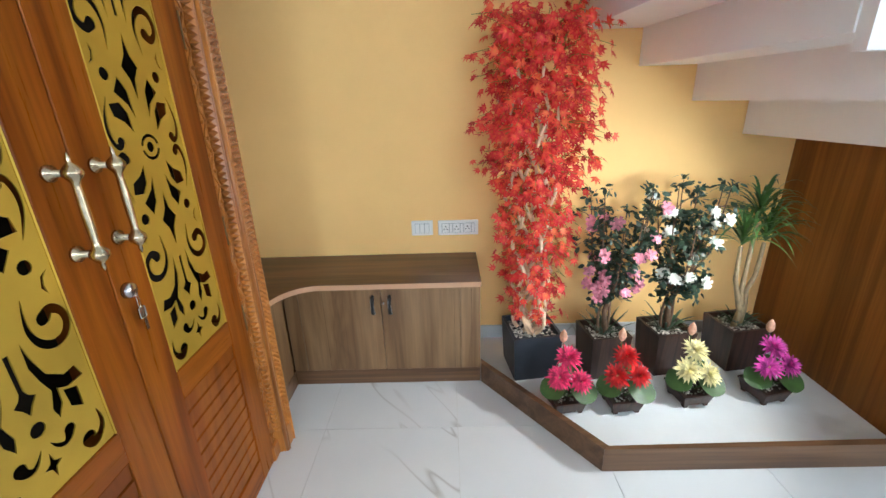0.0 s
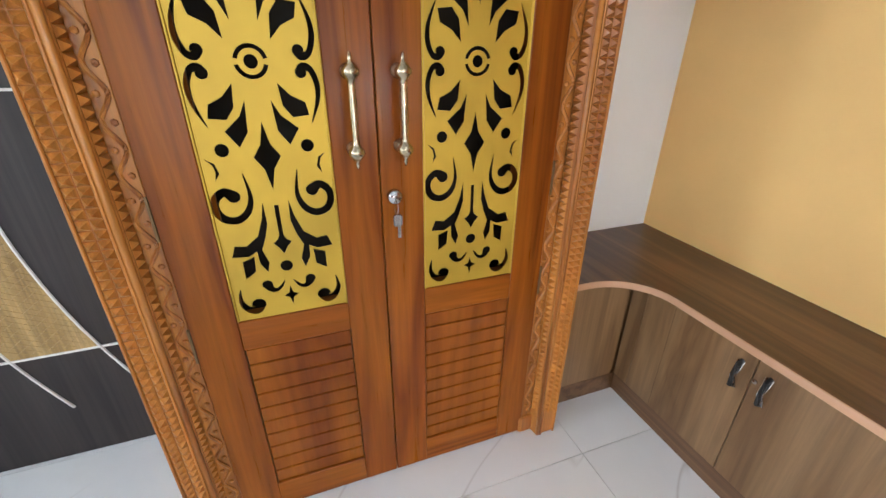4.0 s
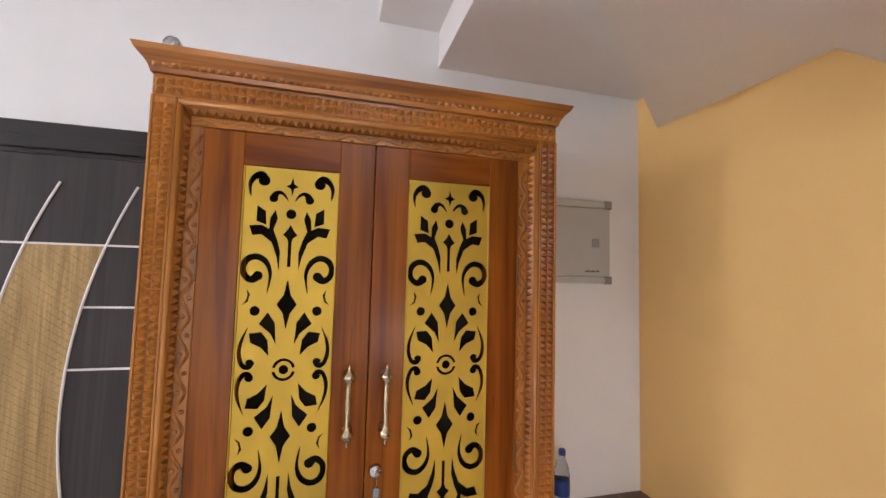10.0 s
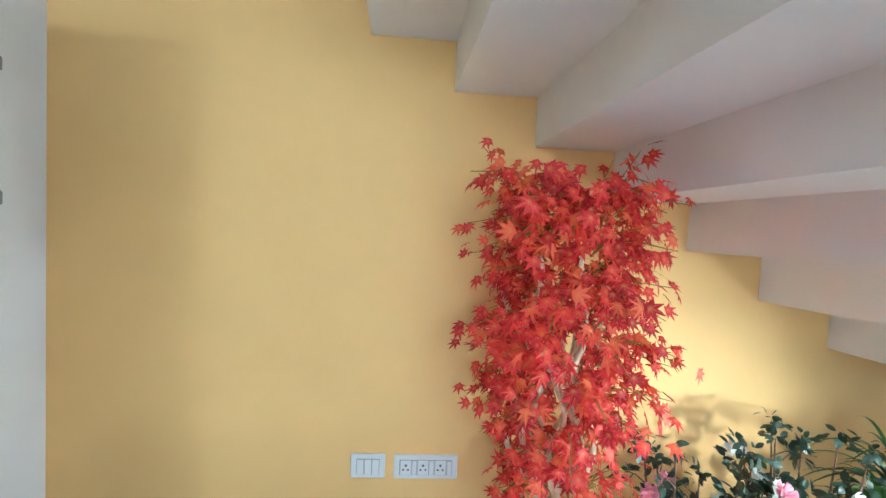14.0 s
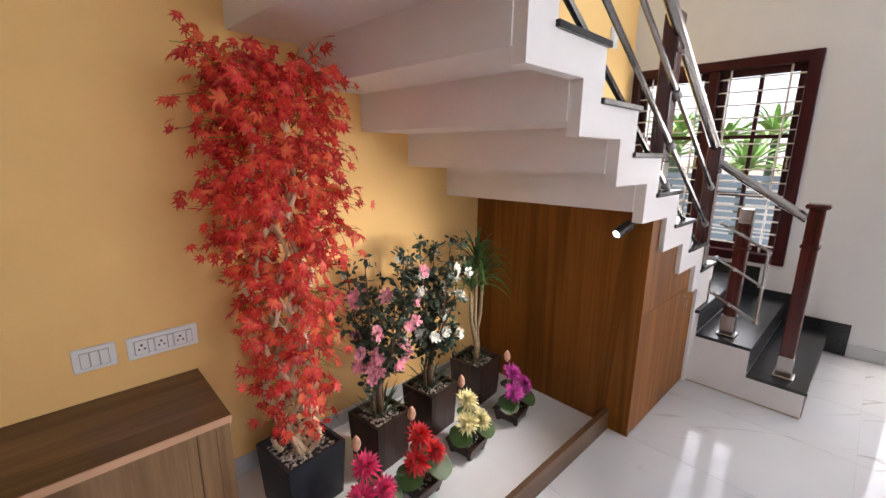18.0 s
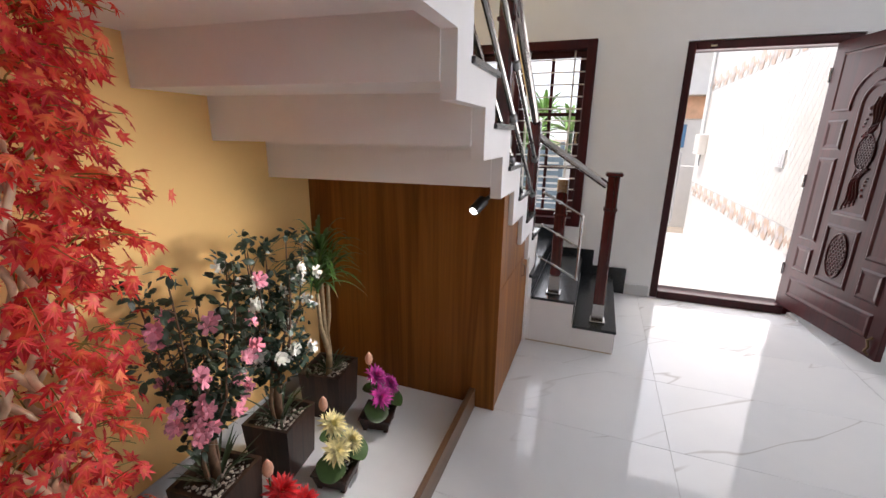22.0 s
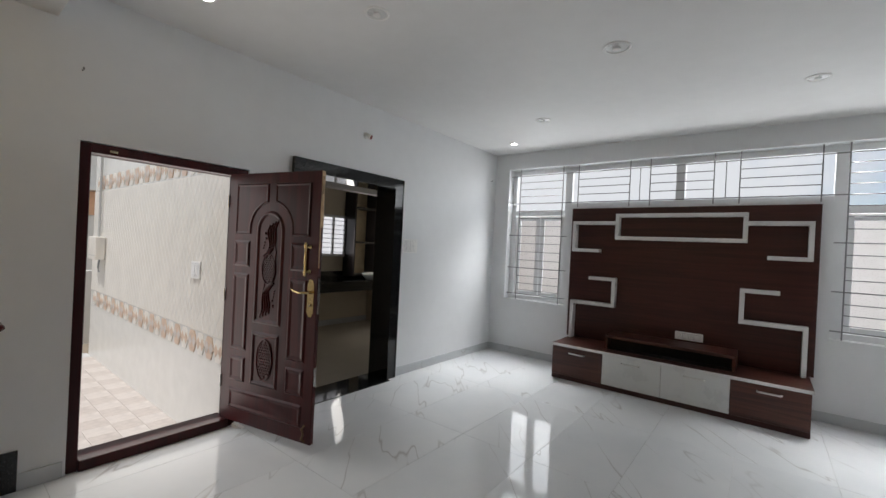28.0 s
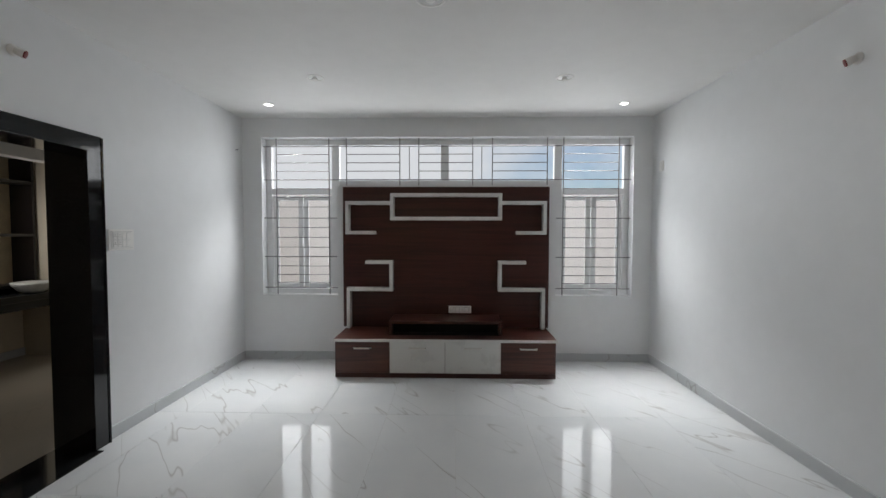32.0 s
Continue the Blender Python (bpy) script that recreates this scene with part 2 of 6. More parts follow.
GOLD = plain("polished_brass", (0.55, 0.41, 0.20), 0.24, 1.0, var=0.15, scale=30, relief=0.0)
CHROME = plain("stainless_steel", (0.46, 0.45, 0.44), 0.20, 1.0, var=0.06, scale=20, relief=0.0)
STEEL_GREY = plain("grille_steel", (0.20, 0.205, 0.21), 0.55, 0.0, relief=0.0)
WALNUT = wood("walnut_laminate", (0.15, 0.080, 0.034), (0.205, 0.118, 0.053), (0.25, 0.150, 0.072), 0.36, "z", 12, 9, 0.0, 0.25, pore=0.55)
WALNUT_TOP = wood("walnut_laminate_top", (0.085, 0.040, 0.017), (0.135, 0.068, 0.031), (0.18, 0.096, 0.047), 0.30, "x", 18, 8, 0.1, 0.25)
PANEL = wood("oak_brown_laminate", (0.185, 0.062, 0.008), (0.245, 0.086, 0.012), (0.30, 0.112, 0.018), 0.42, "z", 22, 9, 0.0, 0.25, pore=0.5)
PANEL.node_tree.nodes["Principled BSDF"].inputs["Specular IOR Level"].default_value = 0.25
EDGE = plain("pink_edge_band", (0.52, 0.31, 0.19), 0.4, var=0.08)
CHARCOAL = wood("charcoal_laminate", (0.015, 0.010, 0.010), (0.023, 0.0165, 0.016), (0.031, 0.023, 0.022), 0.42, "z", 30, 16, 0.0, 0.1)
CHARCOAL_FRAME = plain("charcoal_frame", (0.016, 0.013, 0.014), 0.3, var=0.1)
OLIVE = wood("quilted_veneer", (0.30, 0.19, 0.065), (0.41, 0.27, 0.10), (0.50, 0.34, 0.14), 0.4, "z", 10, 12, 0.0, 0.3)
STRIP = plain("white_metal_strip", (0.75, 0.73, 0.71), 0.3, var=0.04, relief=0.0)
MAHOGANY = wood("mahogany_polished", (0.030, 0.0030, 0.0042), (0.042, 0.0042, 0.0056), (0.054, 0.0056, 0.007), 0.36, "z", 20, 10, 0.0, 0.2, pore=0.3)
MAHOGANY_LIGHT = wood("newel_wood", (0.050, 0.005, 0.006), (0.074, 0.008, 0.008), (0.098, 0.013, 0.011), 0.24, "z", 20, 12, 0.3, 0.2)
TV_WOOD = wood("espresso_laminate", (0.040, 0.0095, 0.008), (0.052, 0.0125, 0.010), (0.062, 0.016, 0.013), 0.36, "x", 26, 14, 0.0, 0.15)
TV_SIDE = wood("red_brown_laminate", (0.055, 0.015, 0.010), (0.080, 0.024, 0.016), (0.100, 0.032, 0.021), 0.32, "x", 20, 12, 0.0, 0.2)
MAHOGANY.node_tree.nodes["Principled BSDF"].inputs["Specular IOR Level"].default_value = 0.28
for varnished in (TEAK, TEAK_H, LOUVRE):
    varnished.node_tree.nodes["Principled BSDF"].inputs["Specular IOR Level"].default_value = 0.22
LAMINATE = plain("white_laminate", (0.70, 0.71, 0.70), 0.28, var=0.03, relief=0.0)
UPVC = plain("white_upvc", (0.78, 0.79, 0.80), 0.35, var=0.03, relief=0.0)
PLATE_GREY = plain("grey_plate_seam", (0.40, 0.41, 0.42), 0.4, var=0.02, relief=0.0)
SWITCH = plain("white_switch_plastic", (0.86, 0.855, 0.835), 0.3, var=0.02, relief=0.0)
DEEP_BLACK = plain("matt_black", (0.006, 0.006, 0.006), 0.8, relief=0.0)
NICKEL = plain("satin_nickel", (0.74, 0.73, 0.71), 0.38, 0.7, var=0.05, relief=0.0)
SLOT = plain("black_plastic", (0.01, 0.01, 0.01), 0.4, relief=0.0)
BOX_GREY = plain("grey_powder_coat", (0.44, 0.45, 0.43), 0.4, var=0.04)
BOX_DARK = plain("dark_grey_plastic", (0.25, 0.26, 0.26), 0.4, var=0.05)
POT_BLACK = plain("slate_planter", (0.022, 0.026, 0.034), 0.38, var=0.25, scale=9)
POT_BROWN = wood("dark_bamboo_planter", (0.016, 0.006, 0.004), (0.036, 0.015, 0.010), (0.060, 0.028, 0.018), 0.4, "z", 30, 30, 0.1, 0.3)
PEBBLE = plain("pale_pebbles", (0.55, 0.52, 0.46), 0.6, var=0.3, scale=60, island=True)
SOIL = plain("dark_soil", (0.05, 0.035, 0.025), 0.9)
STEM_PALE = plain("pale_twisted_stem", (0.76, 0.57, 0.37), 0.55, var=0.2, scale=30)
STEM_BROWN = plain("brown_bark", (0.14, 0.08, 0.045), 0.75, var=0.35, scale=45, relief=0.4)
STEM_TAN = plain("tan_bark", (0.30, 0.22, 0.12), 0.7, var=0.3, scale=40, relief=0.3)
TWIG = plain("green_twig", (0.28, 0.24, 0.04), 0.6, var=0.2)
LEAF_DARK = plain("dark_green_leaf", (0.028, 0.055, 0.030), 0.4, var=0.25, scale=25, island=True)
LEAF_GRASS = plain("grassy_leaf", (0.055, 0.095, 0.050), 0.45, var=0.3, scale=25, island=True)
LEAF_PALM = plain("dracaena_leaf", (0.050, 0.115, 0.025), 0.38, var=0.35, scale=14, island=True)
LEAF_PAD = plain("lotus_pad", (0.050, 0.105, 0.025), 0.45, var=0.25, scale=20)
PET_PINK = plain("pink_petal", (0.80, 0.30, 0.38), 0.55, var=0.25, scale=40, island=True)
PET_WHITE = plain("white_petal", (0.78, 0.78, 0.70), 0.55, var=0.08, scale=40)
PET_MAGENTA = plain("hot_pink_petal", (0.68, 0.03, 0.13), 0.55, var=0.3, scale=50, island=True)
PET_RED = plain("red_petal", (0.55, 0.008, 0.010), 0.55, var=0.3, scale=50, island=True)
PET_CREAM = plain("cream_petal", (0.78, 0.70, 0.34), 0.55, var=0.15, scale=50, island=True)
PET_PURPLE = plain("purple_petal", (0.60, 0.06, 0.36), 0.55, var=0.3, scale=50, island=True)
BUD = plain("bud_pink_cream", (0.66, 0.36, 0.24), 0.55, var=0.3, scale=40)
CREAM_TILE = plain("cream_wall_tile", (0.78, 0.745, 0.68), 0.3, var=0.06, scale=4)
WHITE_TILE = plain("white_wall_tile", (0.78, 0.77, 0.73), 0.25, var=0.03)
TAN_TILE = plain("tan_tile", (0.60, 0.45, 0.34), 0.35, var=0.15, scale=20)
PORCH_A = plain("porch_tile_light", (0.60, 0.55, 0.51), 0.45, var=0.1, scale=12)
PORCH_B = plain("porch_tile_dark", (0.54, 0.485, 0.445), 0.45, var=0.12, scale=12)
GLASS = glass("window_glass")
FAR_PAINT = paint("far_room_paint", (0.62, 0.56, 0.46), 0.6)
BLUE_GLASS = glass("tinted_glass", (0.55, 0.75, 0.80))
LAMP_ON = glow("downlight_glow", (1, 0.98, 0.95), 14)
SPOT_ON = glow("spot_glow", (1, 0.97, 0.9), 9)
OUT_WALL = paint("outside_wall_cream", (0.70, 0.665, 0.645), 0.7, 0.06)
MORTAR = plain("tan_mortar", (0.46, 0.37, 0.27), 0.85, var=0.3, scale=40)
CONDUIT = plain("grey_conduit", (0.50, 0.50, 0.49), 0.5, var=0.05)
OUT_BLUE = plain("grey_blue_gate", (0.16, 0.22, 0.26), 0.45)
OUT_ORANGE = plain("peach_paint", (0.72, 0.44, 0.28), 0.6)
BANANA = plain("banana_leaf", (0.20, 0.36, 0.09), 0.45, var=0.3, scale=6, island=True)
EARTH = plain("dry_ground", (0.30, 0.25, 0.19), 0.9, var=0.25, scale=0.8)
WATER = glass("clear_plastic_bottle", (0.85, 0.91, 0.95), 0.06)
WATER.node_tree.nodes["Principled BSDF"].inputs["IOR"].default_value = 1.15
LABEL_BLUE = plain("blue_label", (0.02, 0.05, 0.22), 0.4)


def maple_mat():
    m, nt, b = node_mat("maple_red_leaf")
    uvn = nt.nodes.new("ShaderNodeAttribute")
    uvn.attribute_name = "heart"
    geo = nt.nodes.new("ShaderNodeNewGeometry")
    body = ramp(nt, geo.outputs["Random Per Island"], [(0.0, (0.46, 0.012, 0.022)), (0.3, (0.72, 0.032, 0.042)), (0.72, (0.87, 0.075, 0.062)), (1.0, (0.94, 0.22, 0.085))])
    fac = ramp(nt, uvn.outputs["Fac"], [(0.5, (0, 0, 0)), (1.0, (0.7, 0.7, 0.7))])
    nt.links.new(mix(nt, fac, body, (0.88, 0.46, 0.09)), b.inputs["Base Color"])
    b.inputs["Roughness"].default_value = 0.5
    tr = nt.nodes.new("ShaderNodeBsdfTranslucent")
    nt.links.new(body, tr.inputs["Color"])
    ms = nt.nodes.new("ShaderNodeMixShader")
    ms.inputs[0].default_value = 0.38
    nt.links.new(b.outputs[0], ms.inputs[1])
    nt.links.new(tr.outputs[0], ms.inputs[2])
    nt.links.new(ms.outputs[0], nt.nodes["Material Output"].inputs[0])
    return m


MAPLE = maple_mat()


# ---- building helpers ----
def finish(name, bm, m, parent=None, label="", smooth=False):
    me = bpy.data.meshes.new(name)
    bm.normal_update()
    bm.to_mesh(me)
    bm.free()
    for x in m if isinstance(m, (list, tuple)) else (m,):
        me.materials.append(x)
    if smooth:
        for p in me.polygons:
            p.use_smooth = True
    ob = new(name, me)
    if parent:
        ob.parent = parent
    if label:
        ob["label"] = label
    return ob


def part(name, bm, m, parent, label="", smooth=False):
    return finish(name, bm, m, parent, label, smooth)


def thing(name, label, category, place=(0, 0, 0), turn=0.0, group=""):
    ob = new(name)
    ob.matrix_world = pose(*place, 0, 0, turn)
    return tagged(ob, label, category, group)


def structure(name, bm, m, label="", parent=None):
    ob = finish(name, bm, m, parent)
    return tagged(ob, label, "", "", "structure")


def add_box(bm, x0, x1, y0, y1, z0, z1, bevel=0.0):
    r = bmesh.ops.create_cube(bm, size=1)
    for v in r["verts"]:
        v.co = (x0 if v.co.x < 0 else x1, y0 if v.co.y < 0 else y1, z0 if v.co.z < 0 else z1)
    if bevel:
        es = {e for v in r["verts"] for e in v.link_edges}
        bmesh.ops.bevel(bm, geom=list(es), offset=bevel, segments=1, affect="EDGES", profile=0.5)
    return bm


def bx(x0, x1, y0, y1, z0, z1, bevel=0.0):
    return add_box(bmesh.new(), x0, x1, y0, y1, z0, z1, bevel)


def add_prism(bm, pts, axis, a, b):
    """A closed outline of (u, v) drawn out along an axis from a to b."""
    def at(u, v, w):
        return {"x": (w, u, v), "y": (u, w, v), "z": (u, v, w)}[axis]
    lo, hi = [bm.verts.new(at(u, v, a)) for u, v in pts], [bm.verts.new(at(u, v, b)) for u, v in pts]
    n = len(pts)
    fs = [bm.faces.new(lo[::-1]), bm.faces.new(hi)]
    fs += [bm.faces.new((lo[i], lo[(i + 1) % n], hi[(i + 1) % n], hi[i])) for i in range(n)]
    bmesh.ops.recalc_face_normals(bm, faces=fs)
    return bm


def prism(pts, axis, a, b):
    return add_prism(bmesh.new(), pts, axis, a, b)


def add_tube(bm, pts, r, sides=8, r_end=None, caps=True):
    """A round bar along a line of points, with radius r at the start and r_end at the end."""
    pts = [Vector(p) for p in pts]
    rings = []
    up = Vector((0, 0, 1))
    for i, p in enumerate(pts):
        d = (pts[min(i + 1, len(pts) - 1)] - pts[max(i - 1, 0)]).normalized()
        side = d.cross(up if abs(d.z) < 0.95 else Vector((1, 0, 0))).normalized()
        top = side.cross(d)
        rad = r if r_end is None else r + (r_end - r) * i / (len(pts) - 1)
        rings.append([bm.verts.new(p + rad * (math.cos(2 * math.pi * k / sides) * side + math.sin(2 * math.pi * k / sides) * top)) for k in range(sides)])
    for a, b in zip(rings, rings[1:]):
        for k in range(sides):
            bm.faces.new((a[k], a[(k + 1) % sides], b[(k + 1) % sides], b[k]))
    if caps:
        bm.faces.new(rings[0][::-1])
        bm.faces.new(rings[-1])
    return bm


def tube(pts, r, sides=8, r_end=None):
    return add_tube(bmesh.new(), pts, r, sides, r_end)


def add_lathe(bm, profile, centre=(0, 0, 0), axis=(0, 0, 1), sides=16):
    """Turns (radius, height) pairs round an axis."""
    q = Vector((0, 0, 1)).rotation_difference(Vector(axis))
    rings = [[bm.verts.new(Vector(centre) + q @ Vector((max(r, 1e-4) * math.cos(2 * math.pi * k / sides), max(r, 1e-4) * math.sin(2 * math.pi * k / sides), h))) for k in range(sides)] for r, h in profile]
    for a, b in zip(rings, rings[1:]):
        for k in range(sides):
            bm.faces.new((a[k], a[(k + 1) % sides], b[(k + 1) % sides], b[k]))
    bm.faces.new(rings[0][::-1])
    bm.faces.new(rings[-1])
    return bm


def lathe(profile, centre=(0, 0, 0), axis=(0, 0, 1), sides=16):
    return add_lathe(bmesh.new(), profile, centre, axis, sides)


# ---- structure: plan numbers ----
WEST, EAST, NORTH, SOUTH, TOP, ROOF = -1.20, 3.89, 2.22, -4.775, 3.03, 5.6
OUT = 4.11  # outer face of the east wall

structure("wall_west", bx(WEST - 0.2, WEST, SOUTH - 0.2, NORTH + 0.2, -0.3, ROOF), WALL, "white painted wall with two wooden doors")
structure("wall_north", bx(WEST, OUT, NORTH, NORTH + 0.2, -0.3, ROOF), YELLOW, "warm yellow painted wall under the stairs")
bm = bmesh.new()
for y0, y1, z0, z1 in ((SOUTH - 0.2, -2.655, -0.3, ROOF), (-2.655, -1.235, 2.307, ROOF), (-1.235, -0.85, -0.3, ROOF), (-0.85, 0.225, 2.11, ROOF), (-0.85, 0.225, -0.3, -0.003),
                       (-2.655, -1.235, -0.3, -0.003), (0.225, 0.885, -0.3, 3.20), (0.225, 0.50, 3.20, ROOF), (0.885, 2.2, -0.3, 0.585), (0.885, 2.2, 2.165, 3.20), (0.50, 2.2, 4.75, ROOF), (2.2, NORTH, -0.3, ROOF)):
    add_box(bm, EAST, OUT, y0, y1, z0, z1)
structure("wall_east", bm, WALL, "white painted wall with entrance door and opening")
bm = bmesh.new()
for x0, x1, z0, z1 in ((WEST, -0.97, -0.3, ROOF), (3.647, EAST, -0.3, ROOF), (-0.97, -0.03, -0.3, 0.815), (2.70, 3.647, -0.3, 0.815), (-0.03, 2.70, -0.3, 2.20), (-0.97, 3.647, 2.79, ROOF)):
    add_box(bm, x0, x1, SOUTH - 0.2, SOUTH, z0, z1)
structure("wall_south", bm, WALL, "white painted wall with a wide grilled window")
structure("ceiling", bx(WEST, EAST, SOUTH, 0.35, TOP, TOP + 0.15), CEIL, "plain white plastered ceiling with downlights")
structure("ceiling_beam", bx(WEST, EAST, 0.35, 0.62, 2.82, TOP + 0.15, 0.004), CEIL, "white plastered beam at the stairwell edge")
structure("ceiling_stairwell", bx(WEST - 0.2, OUT, 0.35, NORTH + 0.2, ROOF, ROOF + 0.15), CEIL, "white ceiling high above the stairs")
structure("wall_upper", bx(WEST, EAST, 0.35, 0.45, TOP + 0.15, ROOF), WALL, "white upper wall over the beam")

# skirting of pale stone along the walls
SK = 0.10
for n, (x0, x1, y0, y1) in enumerate(((WEST, WEST + 0.012, SOUTH, -0.735), (WEST, EAST, SOUTH, SOUTH + 0.012), (EAST - 0.012, EAST, SOUTH + 0.012, -2.66), (EAST - 0.012, EAST, -1.23, -0.87), (EAST - 0.012, EAST, 0.24, 0.55), (0.16, 1.79, NORTH - 0.012, NORTH))):
    structure("baseboard_%d" % (n + 1), bx(x0, x1, y0, y1, 0.0, SK, 0.003), SKIRT, "pale grey stone skirting")

# ---- opening with the black granite surround ----
black = thing("granite_door_surround", "polished black granite surround lining an open doorway", "doorway")
part("jamb", prism([(3.855, -2.655), (3.855, -2.53), (4.17, -2.53), (4.17, -2.655)], "z", 0.0, 2.19), GRANITE, black)
part("jamb", prism([(3.855, -1.235), (3.855, -1.36), (4.17, -1.36), (4.17, -1.235)], "z", 0.0, 2.19), GRANITE, black)
part("lintel", bx(3.855, 4.17, -2.655, -1.235, 2.19, 2.307, 0.003), GRANITE, black)
part("threshold", bx(3.80, 4.17, -2.53, -1.36, -0.02, 0.006), GRANITE, black)
for y in (-2.62, -1.27):
    part("edge_moulding", tube([(3.853, y - 0.034 * (1 if y < -2 else -1), 0), (3.853, y - 0.034 * (1 if y < -2 else -1), 2.30)], 0.008, 6), GRANITE, black)

# ---- room beyond the opening ----
structure("wall_far_east", bx(6.95, 7.1, -4.98, -0.95, -0.3, 3.1), FAR_PAINT, "cream wall of the wash room beyond")
structure("wall_far_south", bx(4.11, 7.1, -4.98, -4.85, -0.3, 3.1), FAR_PAINT, "pale wall of the wash room beyond")
structure("wall_far_north", bx(4.11, 7.1, -1.05, -0.95, -0.33, 3.1), FAR_PAINT, "pale wall between wash room and porch")
structure("ceiling_far", bx(4.11, 7.1, -4.98, -0.95, 3.03, 3.1), CEIL, "plain ceiling of the wash room beyond")
structure("far_lintel", bx(5.6, 5.75, -4.85, -1.05, 2.36, 2.55), CEIL, "pale lintel band across the wash room")
counter = thing("wash_counter", "black granite wash counter along a cream wall", "counter")
part("slab", bx(6.3, 6.949, -4.85, -1.06, 0.78, 0.86, 0.004), GRANITE, counter)
part("apron", bx(6.33, 6.36, -4.84, -1.07, 0.68, 0.78), GRANITE, counter)
part("backsplash", bx(6.92, 6.949, -4.85, -1.06, 0.86, 1.0), GRANITE, counter)
part("support_wall", bx(6.86, 6.949, -4.84, -1.07, 0.0, 0.78), FAR_PAINT, counter, "cream painted wall under the slab")
part("skirting", bx(6.845, 6.859, -4.84, -1.07, 0.0, 0.10), SKIRT, counter)
basin = thing("wash_basin", "white ceramic basin standing on black counter", "basin", (6.45, -4.60, 0.86))
part("bowl", lathe([(0.09, 0.0), (0.15, 0.03), (0.20, 0.10), (0.21, 0.13), (0.19, 0.13), (0.14, 0.06), (0.02, 0.03)], sides=20), LAMINATE, basin, smooth=True)
part("drain", lathe([(0.02, 0.031), (0.02, 0.036)], sides=12), CHROME, basin)
shelf = thing("wall_shelf_unit", "dark framed open shelf unit with cream back", "shelf", (6.72, -4.54, 0.92))
for z in (0.0, 0.63, 1.29, 1.62):
    part("shelf_board", bx(-0.1, 0.22, -0.25, 0.25, z, z + 0.035), CHARCOAL_FRAME, shelf)
for y in (-0.27, 0.25):
    part("upright", bx(-0.1, 0.22, y, y + 0.03, 0.0, 1.655), CHARCOAL_FRAME, shelf)
part("back_panel", bx(0.19, 0.21, -0.24, 0.25, 0.035, 1.62), plain("cream_laminate", (0.62, 0.52, 0.36), 0.4), shelf)
fw = thing("far_window", "small white framed window with steel bars", "window", (6.945, -3.98, 1.67))
for y in (-0.29, -0.02, 0.25):
    part("frame_post", bx(-0.05, 0.0, y, y + 0.045, -0.34, 0.34), UPVC, fw)
for z in (-0.39, 0.34):
    part("frame_rail", bx(-0.05, 0.0, -0.29, 0.295, z, z + 0.05), UPVC, fw)
for k in range(8):
    part("bar", tube([(-0.056, -0.28, -0.31 + 0.085 * k), (-0.056, 0.285, -0.31 + 0.085 * k)], 0.006, 5), STEEL_GREY, fw)
# solid wall behind: the pane itself glows to stand in for daylight
part("pane", bx(-0.02, -0.012, -0.28, 0.28, -0.345, 0.345), glow("far_daylight_glow", (0.95, 0.96, 1.0), 0.7), fw, "pane glowing in place of daylight")

# ---- entrance door: frame, threshold, open leaf ----
fr = thing("entrance_door_frame", "dark mahogany door frame with raised threshold", "door frame")
part("jamb", bx(3.90, 4.05, 0.165, 0.222, 0.0, 2.105, 0.004), MAHOGANY, fr)
part("jamb", bx(3.90, 4.05, -0.848, -0.765, 0.0, 2.105, 0.004), MAHOGANY, fr)
part("head", bx(3.90, 4.05, -0.765, 0.165, 2.045, 2.105, 0.004), MAHOGANY, fr)
part("threshold", bx(3.88, 4.07, -0.765, 0.165, 0.0, 0.07, 0.006), MAHOGANY, fr)
part("bolt_keep", bx(3.885, 3.902, 0.03, 0.075, 2.06, 2.075, 0.002), BRONZE, fr)


def raised(bm, pts, d0, d1, inset):
    """A raised field with sloping edges on the face at depth d0, seen towards -y: pts are (u, z)."""
    n = len(pts)
    cu, cz = sum(p[0] for p in pts) / n, sum(p[1] for p in pts) / n

    def shrink(k):
        out = []
        for i, (u, z) in enumerate(pts):
            a, b = pts[i - 1], pts[(i + 1) % n]
            e1, e2 = Vector((u - a[0], z - a[1])).normalized(), Vector((b[0] - u, b[1] - z)).normalized()
            nrm = Vector((-(e1.y + e2.y), e1.x + e2.x))
            nrm = nrm.normalized() if nrm.length > 1e-6 else Vector((0, 0))
            c = max(0.35, math.sqrt(max(0.0, (1 + e1.dot(e2)) / 2)))
            out.append((u + nrm.x * k / c, z + nrm.y * k / c))
        return out
    rings = [[bm.verts.new((u, d, z)) for u, z in ring] for ring, d in ((pts, d0), (shrink(inset * 0.35), d0 - 0.010), (shrink(inset * 0.5), d0 - 0.010), (shrink(inset), d1))]
    for a, b in zip(rings, rings[1:]):
        for i in range(n):
            bm.faces.new((a[i], a[(i + 1) % n], b[(i + 1) % n], b[i]))
    bm.faces.new(rings[-1])


LW, LH = 0.955, 1.968
LC = 0.480  # middle of the leaf's carving
leaf = thing("entrance_door", "carved dark mahogany entrance door standing wide open", "door", (3.93, -0.735, 0.087), 180 + 12.8)
part("slab", bx(0, LW, -0.018, 0.018, 0.0, LH, 0.003), MAHOGANY, leaf)
part("bare_edge", bx(LW - 0.001, LW + 0.0012, -0.0165, 0.0165, 1.56, LH - 0.003), plain("unvarnished_edge", (0.46, 0.30, 0.15), 0.6, var=0.3, scale=18), leaf, "unvarnished pale wooden edge")
part("bare_edge", bx(LW - 0.001, LW + 0.0012, -0.0165, -0.004, 1.27, 1.56), plain("stained_edge", (0.36, 0.22, 0.11), 0.6, var=0.4, scale=18), leaf)
